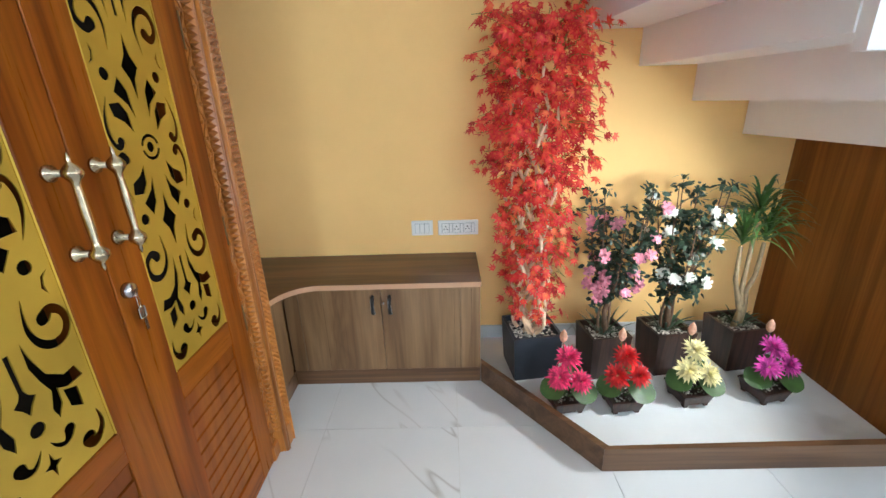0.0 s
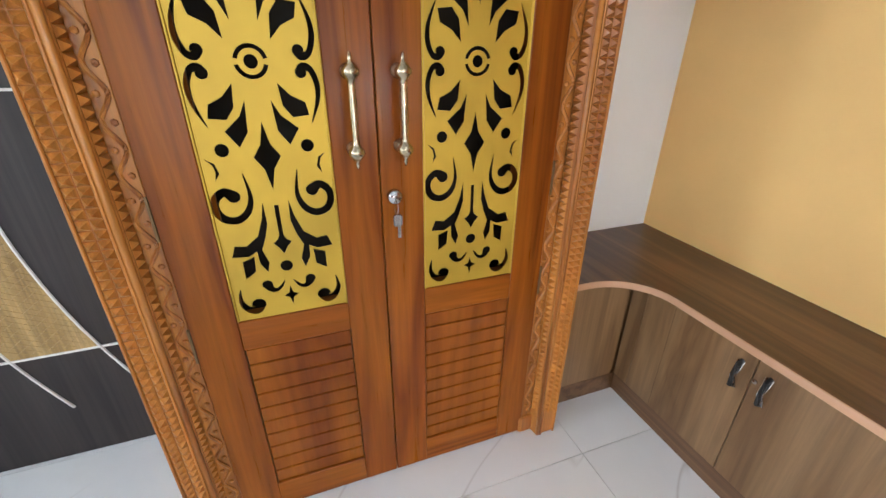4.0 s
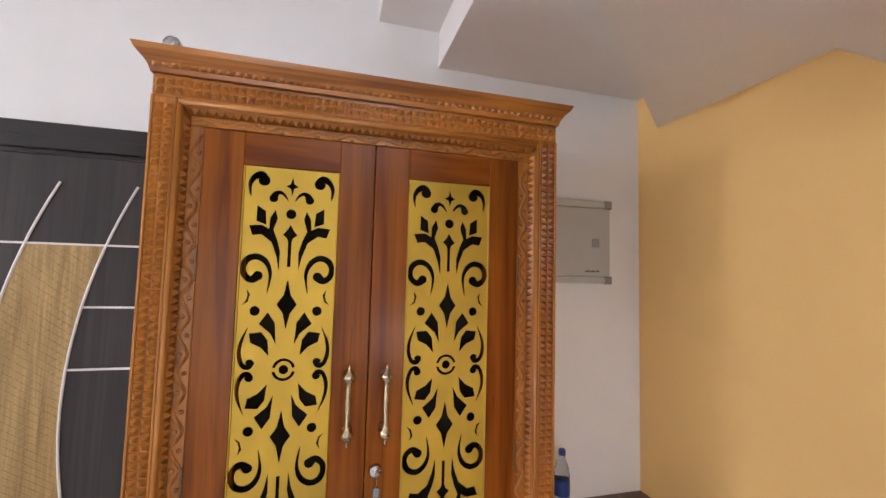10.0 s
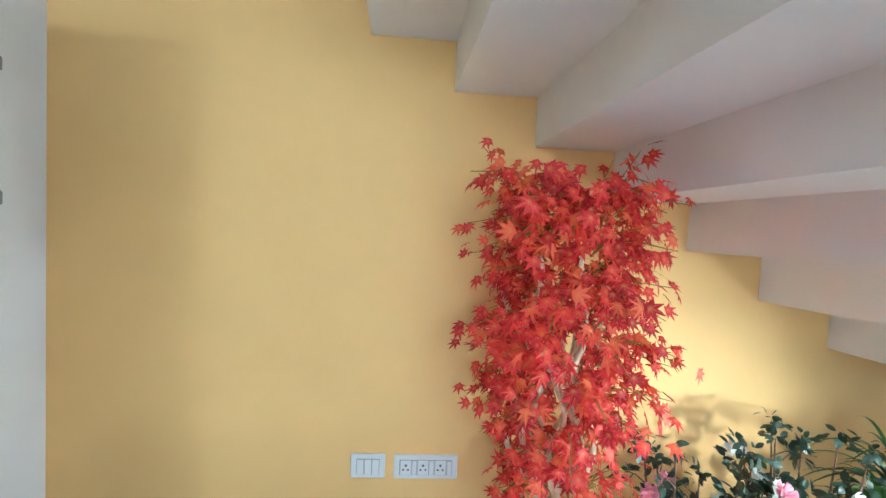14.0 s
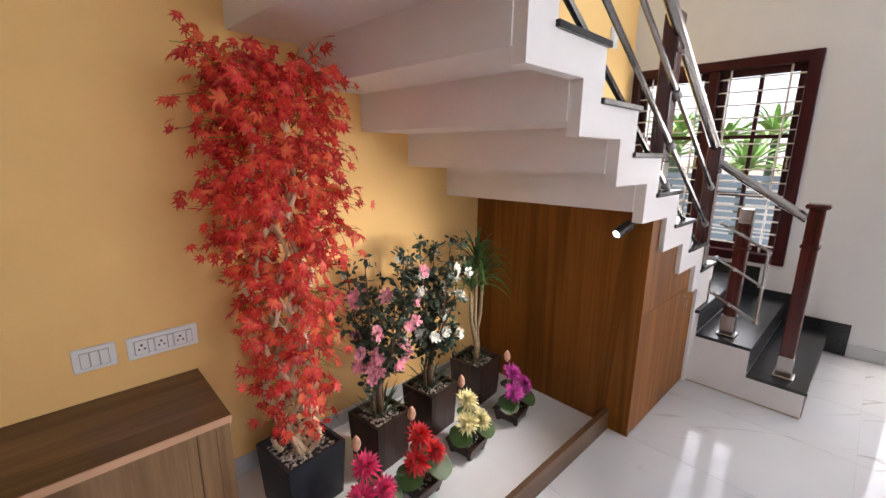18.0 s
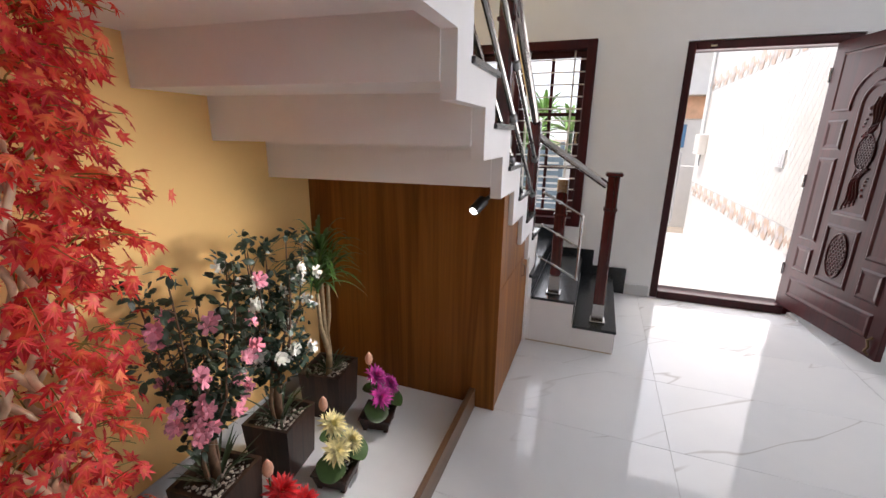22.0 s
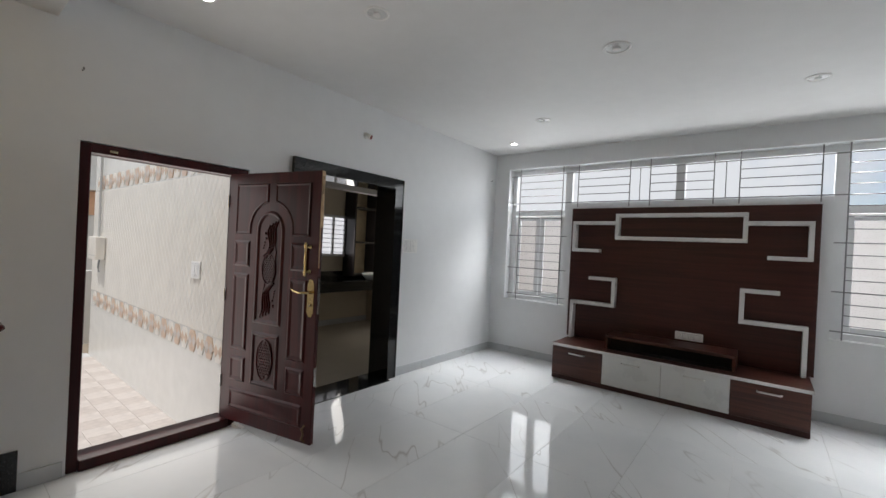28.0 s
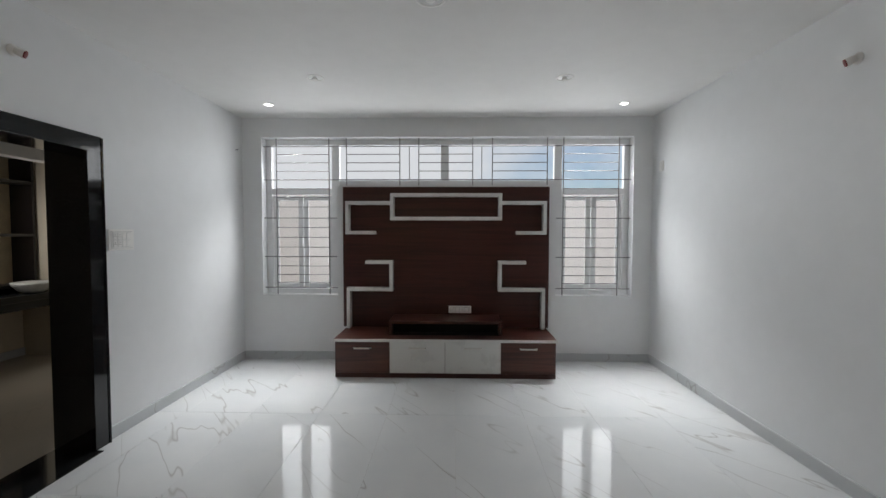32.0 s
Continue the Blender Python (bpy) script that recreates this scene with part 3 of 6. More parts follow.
for side, (u0, u1) in enumerate(((0.090, 0.263), (0.690, 0.868))):
    for z0, z1 in ((0.325, 0.525), (0.575, 1.182), (1.235, 1.440)):
        bm = bmesh.new()
        raised(bm, [(u0, z0), (u1, z0), (u1, z1), (u0, z1)], -0.018, -0.023, 0.038)
        part("raised_panel", bm, MAHOGANY, leaf)
    arch = [(0.092, 1.49), (0.266, 1.49)] + [(LC - 0.214 * math.cos(a), 1.535 + 0.205 * math.sin(a)) for a in (0.0, 0.25, 0.5, 0.75, 1.0, 1.2, 1.40)] + [(0.446, 1.885), (0.092, 1.885)]
    if side:
        arch = [(2 * LC - u, z) for u, z in arch[::-1]]
    bm = bmesh.new()
    raised(bm, arch, -0.018, -0.023, 0.022)
    part("arched_panel", bm, MAHOGANY, leaf)
bm = bmesh.new()
raised(bm, [(0.095, 0.105), (0.862, 0.105), (0.862, 0.268), (0.095, 0.268)], -0.018, -0.023, 0.035)
part("bottom_panel", bm, MAHOGANY, leaf)
bm = bmesh.new()
raised(bm, [(0.325, 0.328), (0.612, 0.328), (0.612, 0.742), (0.325, 0.742)], -0.018, -0.014, 0.042)
part("lower_centre_panel", bm, MAHOGANY, leaf)
bm = bmesh.new()
raised(bm, [(0.330, 0.805), (0.620, 0.805), (0.620, 1.50)] + [(0.475 + 0.145 * math.cos(a), 1.525 + 0.150 * math.sin(a)) for a in [math.pi * k / 12 for k in range(13)]] + [(0.330, 1.50)], -0.018, -0.014, 0.042)
part("tall_centre_panel", bm, MAHOGANY, leaf)


def carve_oval(cu, cz, ru, rz):
    bm = bmesh.new()
    ring = [(cu + ru * math.cos(2 * math.pi * k / 28), -0.022, cz + rz * math.sin(2 * math.pi * k / 28)) for k in range(29)]
    add_tube(bm, ring, 0.006, 6, caps=False)
    for i in range(-4, 5):
        for j in range(-8, 9):
            u, z = cu + (i + 0.5 * (j % 2)) * ru * 0.3, cz + j * rz * 0.14
            if ((u - cu) / ru) ** 2 + ((z - cz) / rz) ** 2 < 0.78:
                add_lathe(bm, [(0.0135, 0.0), (0.009, 0.006), (0.0, 0.008)], (u, -0.017, z), (0, -1, 0), 6)
    return bm


part("carved_oval", carve_oval(0.470, 0.535, 0.080, 0.155), MAHOGANY, leaf, "basket-weave carved oval")
part("carved_oval", carve_oval(0.475, 1.228, 0.068, 0.112), MAHOGANY, leaf, "basket-weave carved oval")
for s in (1, -1):
    # three plume strands that sweep away from the oval, a leaf at their root and a row of beads
    bm = bmesh.new()
    for k in range(4):
        pts = []
        for i in range(15):
            a = i / 14
            du = -0.045 + 0.100 * a + 0.040 * math.sin(a * 5.0) * (1 - 0.4 * a) - 0.020 * (k - 1.5) * (0.5 + a)
            pts.append((0.475 + s * du, -0.021, 1.228 + s * (0.100 + 0.265 * a - 0.014 * k * a)))
        add_tube(bm, pts, 0.0085, 6, 0.0060)
        add_lathe(bm, [(0.012, -0.004), (0.012, 0.002), (0.008, 0.008), (0.0, 0.010)], (pts[-1][0], -0.016, pts[-1][2] + s * 0.008), (0, -1, 0), 8)
    part("carved_plume", bm, MAHOGANY, leaf, "carved peacock plume")
    bm = bmesh.new()
    raised(bm, [(0.475 + s * u, 1.228 + s * z) for u, z in ((0.030, 0.105), (0.064, 0.045), (0.074, 0.130), (0.052, 0.205))], -0.014, -0.024, 0.014)
    part("carved_leaf", bm, MAHOGANY, leaf)
    bm = bmesh.new()
    for k, (du, dz, r) in enumerate(((-0.052, 0.275, 0.019), (-0.045, 0.235, 0.014), (-0.058, 0.205, 0.011), (-0.062, 0.180, 0.009), (-0.070, 0.160, 0.008))):
        add_lathe(bm, [(r, -0.004), (r, 0.003), (r * 0.6, 0.004), (r * 0.55, 0.010), (0.0, 0.012)], (0.475 + s * du, -0.016, 1.228 + s * dz), (0, -1, 0), 10)
    part("carved_beads", bm, MAHOGANY, leaf)
h = part("pull_handle", lathe([(0.006, -0.020), (0.012, -0.010), (0.009, 0.0), (0.014, 0.012), (0.009, 0.024), (0.0085, 0.05), (0.0095, 0.10), (0.0085, 0.15), (0.009, 0.176), (0.014, 0.188), (0.009, 0.2), (0.012, 0.210), (0.004, 0.222)], (0.875, -0.060, 1.228), (0, 0, 1), 12), GOLD, leaf, "polished brass pull handle", smooth=True)
for z in (1.240, 1.416):
    part("mount", lathe([(0.018, 0.0), (0.018, 0.006), (0.008, 0.012), (0.008, 0.037)], (0.875, -0.018, z), (0, -1, 0), 12), GOLD, h, smooth=True)
plate = part("lock_plate", prism([(0.872, 0.945), (0.882, 0.935), (0.884, 0.920), (0.902, 0.912), (0.920, 0.920), (0.922, 0.935), (0.932, 0.945), (0.932, 1.155), (0.922, 1.165), (0.920, 1.178), (0.902, 1.186), (0.884, 1.178), (0.882, 1.165), (0.872, 1.155)], "y", -0.024, -0.018), GOLD, leaf, "brass lock plate")
part("lever", tube([(0.902, -0.022, 1.090), (0.902, -0.062, 1.090), (0.885, -0.068, 1.091), (0.830, -0.068, 1.088), (0.780, -0.064, 1.096), (0.750, -0.060, 1.106)], 0.010, 8, 0.006), GOLD, plate, smooth=True)
part("cylinder", lathe([(0.012, 0.0), (0.012, 0.01), (0.0, 0.011)], (0.902, -0.023, 1.0), (0, -1, 0), 12), BRONZE, plate)
part("tower_bolt", tube([(0.900, -0.018, 0.135), (0.893, -0.040, 0.115), (0.905, -0.036, 0.075), (0.893, -0.040, 0.040), (0.905, -0.022, 0.02)], 0.008, 8), DULL_BRASS, leaf, "small brass door bolt")
for z in (0.94, 0.42, 1.80):
    part("edge_plate", bx(LW - 0.0005, LW + 0.003, -0.012, 0.012, z, z + (0.26 if z == 0.94 else 0.13)), CHROME if z < 1.7 else DULL_BRASS, leaf)
for z in (0.25, 0.95, 1.70):
    part("hinge", tube([(-0.004, -0.022, z), (-0.004, -0.022, z + 0.1)], 0.007, 8), CHROME, leaf)

# ---- stairs ----
R, G = 0.168, 0.29
stair = thing("staircase", "white concrete staircase with dark granite treads", "staircase")
nose = [(3.19 - G * i, 0.586 + R * i) for i in range(12)]
soff = [(-0.188 + 0.2845 * k, 2.183 - 0.167 * k) for k in range(10)]


def flight(soff):
    """Outline in x, z: stepped above along the treads, stepped below along the soffit."""
    pts = []
    for i, (x, z) in enumerate(nose[1:], 1):
        pts += [(x, nose[i - 1][1] - 0.02 if i > 1 else 0.40), (x, z - 0.02)]
    pts += [(soff[0][0], nose[-1][1] - 0.02), soff[0]]
    for k, (x, z) in enumerate(soff):
        if k:
            pts += [(x, soff[k - 1][1]), (x, z)]
    pts += [(2.9, soff[-1][1])]
    return pts


bm = bmesh.new()
near = [bm.verts.new((x, 1.175, z)) for x, z in flight([(-0.148 + 0.2925 * k, 2.183 - 0.167 * k) for k in range(10)])]
back = [bm.verts.new((x, NORTH - 0.001, z)) for x, z in flight(soff)]
bm.faces.new(near), bm.faces.new(back[::-1])
for k in range(len(near)):
    bm.faces.new((near[k], back[k], back[(k + 1) % len(near)], near[(k + 1) % len(near)]))
bmesh.ops.recalc_face_normals(bm, faces=bm.faces[:])
part("stepped_slab", bm, STAIR_PAINT, stair, "stepped white soffit")
part("string", prism(flight([(-0.143 + 0.2925 * k, 2.138 - 0.167 * k) for k in range(10)]), "y", 1.13, 1.1745), STAIR_PAINT, stair, "white sawtooth stair edge")
for i in range(1, 12):
    x, z = nose[i]
    x0 = nose[i + 1][0] if i < 11 else -0.188
    t = part("tread", bx(x0 - 0.012, x + 0.012, 1.118, NORTH - 0.002, z - 0.019, z, 0.002), GRANITE_TREAD, stair, "charcoal granite tread")
# winder steps and the upper flight along the west wall
part("winder", prism([(-0.09, 1.13), (-0.188, 2.219), (-1.07, 2.219), (-0.188, 1.15)], "z", 2.32, 2.62), STAIR_PAINT, stair)
part("winder", prism([(-1.07, 2.219), (WEST + 0.001, 2.219), (WEST + 0.001, 1.155), (-0.19, 1.152)], "z", 2.51, 2.80), STAIR_PAINT, stair)
part("upper_step", bx(WEST + 0.001, -0.19, 0.885, 1.153, 2.675, 2.97), STAIR_PAINT, stair)
part("upper_step", bx(WEST + 0.001, -0.19, 0.622, 0.884, 2.84, 3.14), STAIR_PAINT, stair)
# white closing wall between the cupboard and the lower steps
part("closing_wall", bx(2.623, 2.654, 1.136, 1.172, 0.0, 0.634), STAIR_PAINT, stair)
part("closing_wall", bx(2.6545, 2.885, 1.136, 1.172, 0.4835, 0.634), STAIR_PAINT, stair)
# lower steps along the east wall
for name, y0, z in (("lower_step", 0.560, 0.147), ("lower_step", 0.832, 0.312), ("lower_step", 1.118, 0.462)):
    part(name, bx(2.655, EAST - 0.001, y0, {0.147: 0.831, 0.312: 1.117, 0.462: NORTH - 0.001}[z], 0.0, z), STAIR_PAINT, stair)
part("floor_joint", bx(2.651, 2.6545, 0.562, 1.13, 0.0005, 0.008), MORTAR, stair, "tan mortar line along the floor")
for y0, y1, z in ((0.550, 0.826, 0.147), (0.826, 1.112, 0.312), (1.112, 2.215, 0.462)):
    part("tread", bx(2.645, EAST - 0.014, y0, y1, z + 0.0005, z + 0.02, 0.002), GRANITE_TREAD, stair, "charcoal granite tread")
for y, z0, z1 in ((0.556, 0.0, 0.146), (0.828, 0.168, 0.311), (1.114, 0.333, 0.461)):
    part("riser", bx(2.675, EAST - 0.014, y + 0.001, y + 0.006, z0 + 0.001, z1), GRANITE_TREAD, stair, "charcoal granite riser")
for y0, y1, z in ((0.44, 0.73, 0.24), (0.73, 1.02, 0.385), (1.02, 2.2, 0.555)):
    part("stair_skirting", bx(EAST - 0.013, EAST - 0.001, y0, y1, 0.0, z), GRANITE_TREAD, stair, "stepped black granite skirting")


# ---- the wide window over the television wall ----
win = thing("living_window", "wide white window with steel bars and clear panes", "window")
WY0, WY1 = -4.955, -4.90


def wbar(name, x0, x1, z0, z1, y0=WY0, y1=WY1, m=UPVC):
    return part(name, bx(x0, x1, y0, y1, z0, z1, 0.004), m, win)


wbar("frame_rail", -0.968, 3.645, 2.715, 2.788)
wbar("frame_post", 3.575, 3.645, 0.817, 2.715)
wbar("frame_post", -0.968, -0.90, 0.817, 2.715)
for x0, x1 in ((2.70, 2.80), (-0.13, -0.03)):
    wbar("frame_post", x0, x1, 0.817, 2.715)
wbar("mullion", 1.30, 1.40, 2.27, 2.715)
wbar("frame_rail", -0.03, 2.70, 2.202, 2.27)
for x0, x1 in ((2.80, 3.575), (-0.90, -0.13)):
    wbar("frame_rail", x0, x1, 0.817, 0.885)
    wbar("transom", x0, x1, 2.09, 2.17)
    mid = (x0 + x1) / 2
    for a, b in ((x0, mid - 0.002), (mid + 0.002, x1)):
        for u in (a, b - 0.065):
            wbar("sash_stile", u, u + 0.065, 0.90, 2.08, WY0 - 0.02, WY0)
        for z in (0.887, 2.02):
            wbar("sash_rail", a + 0.065, b - 0.065, z, z + 0.06, WY0 - 0.02, WY0)
        p = wbar("pane", a + 0.06, b - 0.06, 0.94, 2.03, -4.992, -4.987, GLASS)
        p.visible_shadow = False
    h = part("sash_handle", bx(mid - 0.012, mid + 0.012, WY1 - 0.01, WY1 + 0.02, 1.42, 1.55, 0.004), UPVC, win)
    p = wbar("pane", x0, x1, 2.17, 2.715, -4.992, -4.987, GLASS)
    p.visible_shadow = False
for x0, x1 in ((-0.03, 1.30), (1.40, 2.70)):
    p = wbar("pane", x0, x1, 2.27, 2.715, -4.992, -4.987, GLASS)
    p.visible_shadow = False
GY = -4.835


def rod(name, p, q, r=0.0055, m=STEEL_GREY, parent=win):
    return part(name, tube([p, q], r, 6), m, parent)


for z in (2.69, 2.272):
    rod("grille_bar", (-0.967, GY, z), (3.644, GY, z), 0.007)
for xs, (lo, hi) in (((3.48, 2.81), (2.70, 3.646)), ((-0.127, -0.81), (-0.969, -0.02))):
    for x in xs:
        rod("grille_post", (x, GY + 0.008, 0.818), (x, GY + 0.008, 2.788), 0.007)
    for z in (1.79, 1.30, 0.905):
        rod("grille_bar", (lo + 0.003, GY, z), (hi - 0.003, GY, z), 0.007)
    for z in (2.59, 2.485, 2.38, 2.16, 2.05, 1.93, 1.67, 1.545, 1.42, 1.18, 1.07, 0.97):
        rod("grille_rung", (xs[0], GY, z), (xs[1], GY, z))
for x0, x1 in ((2.587, 1.914), (1.675, 1.001), (0.756, 0.074)):
    for x in (x0, x1):
        rod("grille_post", (x, GY + 0.008, 2.203), (x, GY + 0.008, 2.788), 0.007)
    for z in (2.59, 2.485, 2.38):
        rod("grille_rung", (x0, GY, z), (x1, GY, z))
for x in (1.795, 0.887):
    rod("grille_rung", (x, GY, 2.272), (x, GY, 2.69))
part("sill", bx(2.70, 3.646, -4.955, -4.778, 0.8155, 0.822), UPVC, win)
part("sill", bx(-0.969, -0.03, -4.955, -4.778, 0.8155, 0.822), UPVC, win)

# ---- stair window ----
sw = thing("stair_window", "dark mahogany window with muntins and white bars", "window")


def swb(name, y0, y1, z0, z1, x0=3.90, x1=4.02, m=MAHOGANY):
    return part(name, bx(x0, x1, y0, y1, z0, z1, 0.004), m, sw)


swb("frame_post", 0.887, 0.965, 0.587, 2.163, 3.87)
swb("frame_post", 2.135, 2.198, 0.587, 2.163, 3.87)
swb("frame_rail", 0.965, 2.135, 2.09, 2.163, 3.87)
swb("frame_rail", 0.965, 2.135, 0.587, 0.66, 3.87)
swb("mullion", 1.515, 1.585, 0.66, 2.09)
for y0, y1 in ((0.965, 1.515), (1.585, 2.135)):
    for y in (y0, y1 - 0.05):
        swb("sash_stile", y, y + 0.05, 0.66, 2.09, 3.96, 4.0)
    for z in (0.66, 1.10, 1.56, 2.04):
        swb("sash_rail", y0 + 0.05, y1 - 0.05, z, z + 0.05 if z in (0.66, 2.04) else z + 0.03, 3.96, 4.0)
    ym = (y0 + y1) / 2
    swb("muntin", ym - 0.014, ym + 0.014, 0.71, 2.04, 3.965, 3.995)
    p = swb("pane", y0 + 0.05, y1 - 0.05, 0.71, 2.04, 3.978, 3.982, GLASS)
    p.visible_shadow = False
    part("latch", bx(3.93, 3.955, y0 + 0.015, y0 + 0.035, 1.32, 1.42, 0.003), BRONZE, sw)
for y in (1.06, 1.44, 1.66, 2.04):
    part("grille_post", tube([(3.935, y, 0.66), (3.935, y, 2.09)], 0.008, 6), SWITCH, sw, "white grille bar")
for k in range(14):
    z = 0.72 + 0.1 * k
    part("grille_bar", tube([(3.928, 0.965, z), (3.928, 1.515, z)], 0.006, 6), SWITCH, sw)
    part("grille_bar", tube([(3.928, 1.585, z), (3.928, 2.135, z)], 0.006, 6), SWITCH, sw)

# ---- upper window over the stairwell ----
uw = thing("upper_window", "blue grey window with bars high in stairwell", "window")
for y in (0.502, 1.05, 1.60, 2.13):
    part("frame_post", bx(3.93, 4.03, y, y + 0.068, 3.202, 4.748, 0.004), OUT_BLUE, uw)
for z in (3.202, 4.68):
    for y in (0.571, 1.119, 1.669):
        part("frame_rail", bx(3.93, 4.03, y, y + (0.478 if y < 1 else 0.480 if y < 1.5 else 0.460), z, z + 0.066, 0.004), OUT_BLUE, uw)
for k in range(11):
    part("grille_bar", tube([(3.92, 0.502, 3.35 + 0.115 * k), (3.92, 2.198, 3.35 + 0.115 * k)], 0.007, 6), SWITCH, uw)
p = part("pane", bx(3.97, 3.976, 0.571, 2.13, 3.269, 4.679), BLUE_GLASS, uw)
p.visible_shadow = False

# ---- television wall ----
tv = thing("tv_wall_panel", "espresso laminate television panel with white framed shelves", "wall panel")
part("backboard", bx(0.07, 2.60, -4.772, -4.70, 0.435, 2.168, 0.003), TV_WOOD, tv, "dark espresso laminate board")


def lip(x0, x1, z0, z1, depth=0.10):
    return part("shelf_strip", bx(x0, x1, -4.70, -4.70 + depth, z0, z1, 0.003), LAMINATE, tv, "white laminate shelf strip")


lip(0.655, 2.005, 2.04, 2.082), lip(0.655, 2.005, 1.757, 1.799)
lip(1.963, 2.005, 1.799, 2.04), lip(0.655, 0.697, 1.799, 2.04)
for s in (0, 1):
    def mx(a, b):
        return (a, b) if s == 0 else (2.672 - b, 2.672 - a)
    lip(*mx(2.005, 2.55), 1.945, 1.987)
    lip(*mx(2.508, 2.55), 1.627, 1.945)
    lip(*mx(2.19, 2.55), 1.585, 1.627)
    lip(*mx(1.975, 2.31), 1.225, 1.267)
    lip(*mx(1.975, 2.017), 0.935, 1.225)
    lip(*mx(1.975, 2.54), 0.893, 0.935)
    lip(*mx(2.498, 2.54), 0.436, 0.893)
part("side_edge", bx(2.601, 2.604, -4.772, -4.70, 0.435, 2.168), TV_SIDE, tv)

unit = thing("tv_cabinet", "low television cabinet with brown and white drawers", "cabinet")
part("carcass", bx(0.115, 2.548, -4.77, -4.135, 0.0, 0.40), TV_SIDE, unit)
part("plinth", bx(0.115, 2.548, -4.134, -4.122, 0.0, 0.052), TV_WOOD, unit)
part("top_board", bx(0.10, 2.563, -4.771, -4.112, 0.402, 0.4325, 0.003), TV_SIDE, unit, "red-brown laminate top")
part("front_lipping", bx(0.10, 2.563, -4.1115, -4.106, 0.402, 0.434, 0.001), LAMINATE, unit, "white edge strip")
for x0, x1, m in ((1.945, 2.547, TV_SIDE), (1.332, 1.941, LAMINATE), (0.718, 1.328, LAMINATE), (0.117, 0.714, TV_SIDE)):
    d = part("drawer_front", bx(x0, x1, -4.134, -4.114, 0.055, 0.40, 0.003), m, unit, "white drawer front" if m is LAMINATE else "red-brown drawer front")
    cx = (x0 + x1) / 2
    part("handle", tube([(cx - 0.09, -4.115, 0.335), (cx - 0.085, -4.092, 0.335), (cx + 0.085, -4.092, 0.335), (cx + 0.09, -4.115, 0.335)], 0.009, 8), NICKEL, d, "bright nickel bar handle")
riser = thing("tv_shelf", "brown raised shelf box on the television cabinet", "shelf")
part("top", bx(0.688, 1.975, -4.695, -4.29, 0.565, 0.597, 0.003), TV_SIDE, riser)
part("side", bx(0.688, 0.718, -4.695, -4.292, 0.435, 0.5645), TV_SIDE, riser)
part("black_panel", bx(0.7185, 1.9445, -4.45, -4.44, 0.4352, 0.5640), DEEP_BLACK, riser, "black recessed front")
part("black_base", bx(0.7185, 1.9445, -4.4395, -4.295, 0.4352, 0.4385), DEEP_BLACK, riser, "black shelf floor")
part("side", bx(1.945, 1.975, -4.695, -4.292, 0.435, 0.5645), TV_SIDE, riser)


# ---- switch plates ----
def switch_plate(name, label, w, h, place, turn, rockers):
    """A wall plate in the x, z plane that faces -y before the turn."""
    t = thing(name, label, "switch", place, turn)
    part("plate", bx(-w / 2, w / 2, -0.012, 0.0, -h / 2, h / 2, 0.003), SWITCH, t)
    part("seam", bx(-w / 2 + 0.020, w / 2 - 0.020, -0.0126, -0.012, -h / 2 + 0.016, h / 2 - 0.016), PLATE_GREY, t, "grey seam round the insert")
    part("insert", bx(-w / 2 + 0.022, w / 2 - 0.022, -0.014, -0.0126, -h / 2 + 0.018, h / 2 - 0.018), SWITCH, t)
    for u0, u1, v0, v1, socket in rockers:
        part("rocker_seam", bx(u0 - 0.0013, u1 + 0.0013, -0.0144, -0.014, v0 - 0.0013, v1 + 0.0013), PLATE_GREY, t)
        part("rocker", bx(u0 + 0.0006, u1 - 0.0006, -0.0175, -0.0144, v0 + 0.0006, v1 - 0.0006, 0.001), SWITCH, t)
        if socket:
            cu, cv = (u0 + u1) / 2, (v0 + v1) / 2
            for du, dv, r in ((0, 0.009, 0.0042), (-0.0085, -0.006, 0.0035), (0.0085, -0.006, 0.0035)):
                part("socket_hole", lathe([(r, 0.0), (r, 0.0006)], (cu + du, -0.0176, cv + dv), (0, -1, 0), 8), SLOT, t)
    return t


switch_plate("light_switch", "white three rocker switch plate on yellow wall", 0.118, 0.084, (-0.143, NORTH, 0.725), 0, [(-0.038 + 0.026 * k, -0.014 + 0.026 * k, -0.026, 0.026, False) for k in range(3)])
switch_plate("power_socket", "white plate with three sockets on yellow wall", 0.222, 0.084, (0.056, NORTH, 0.723), 0, [(-0.088 + 0.06 * k, -0.05 + 0.06 * k, -0.026, 0.026, True) for k in range(3)] + [(-0.048 + 0.06 * k, -0.032 + 0.06 * k, -0.024, 0.024, False) for k in range(2)] + [(0.074, 0.09, -0.024, 0.024, False)])
switch_plate("light_switch", "large white switch plate beside granite doorway", 0.25, 0.165, (EAST, -2.845, 1.545), -90, [(-0.09 + 0.045 * k, -0.05 + 0.045 * k, v, v + 0.05, k < 2) for k in range(4) for v in (-0.055, 0.005)])
switch_plate("power_socket", "white socket plate on the television panel", 0.28, 0.09, (1.157, -4.70, 0.66), 180, [(-0.11 + 0.055 * k, -0.06 + 0.055 * k, -0.026, 0.026, k % 2 == 0) for k in range(4)])
switch_plate("light_switch", "small white switch plate on the white wall", 0.09, 0.12, (WEST, -4.55, 2.39), 90, [(-0.02, 0.02, -0.035, 0.035, False)])
switch_plate("light_switch", "white switch plate above the stair landing", 0.12, 0.16, (3.45, NORTH, 2.38), 0, [(-0.03, 0.03, -0.05, 0.05, False)])

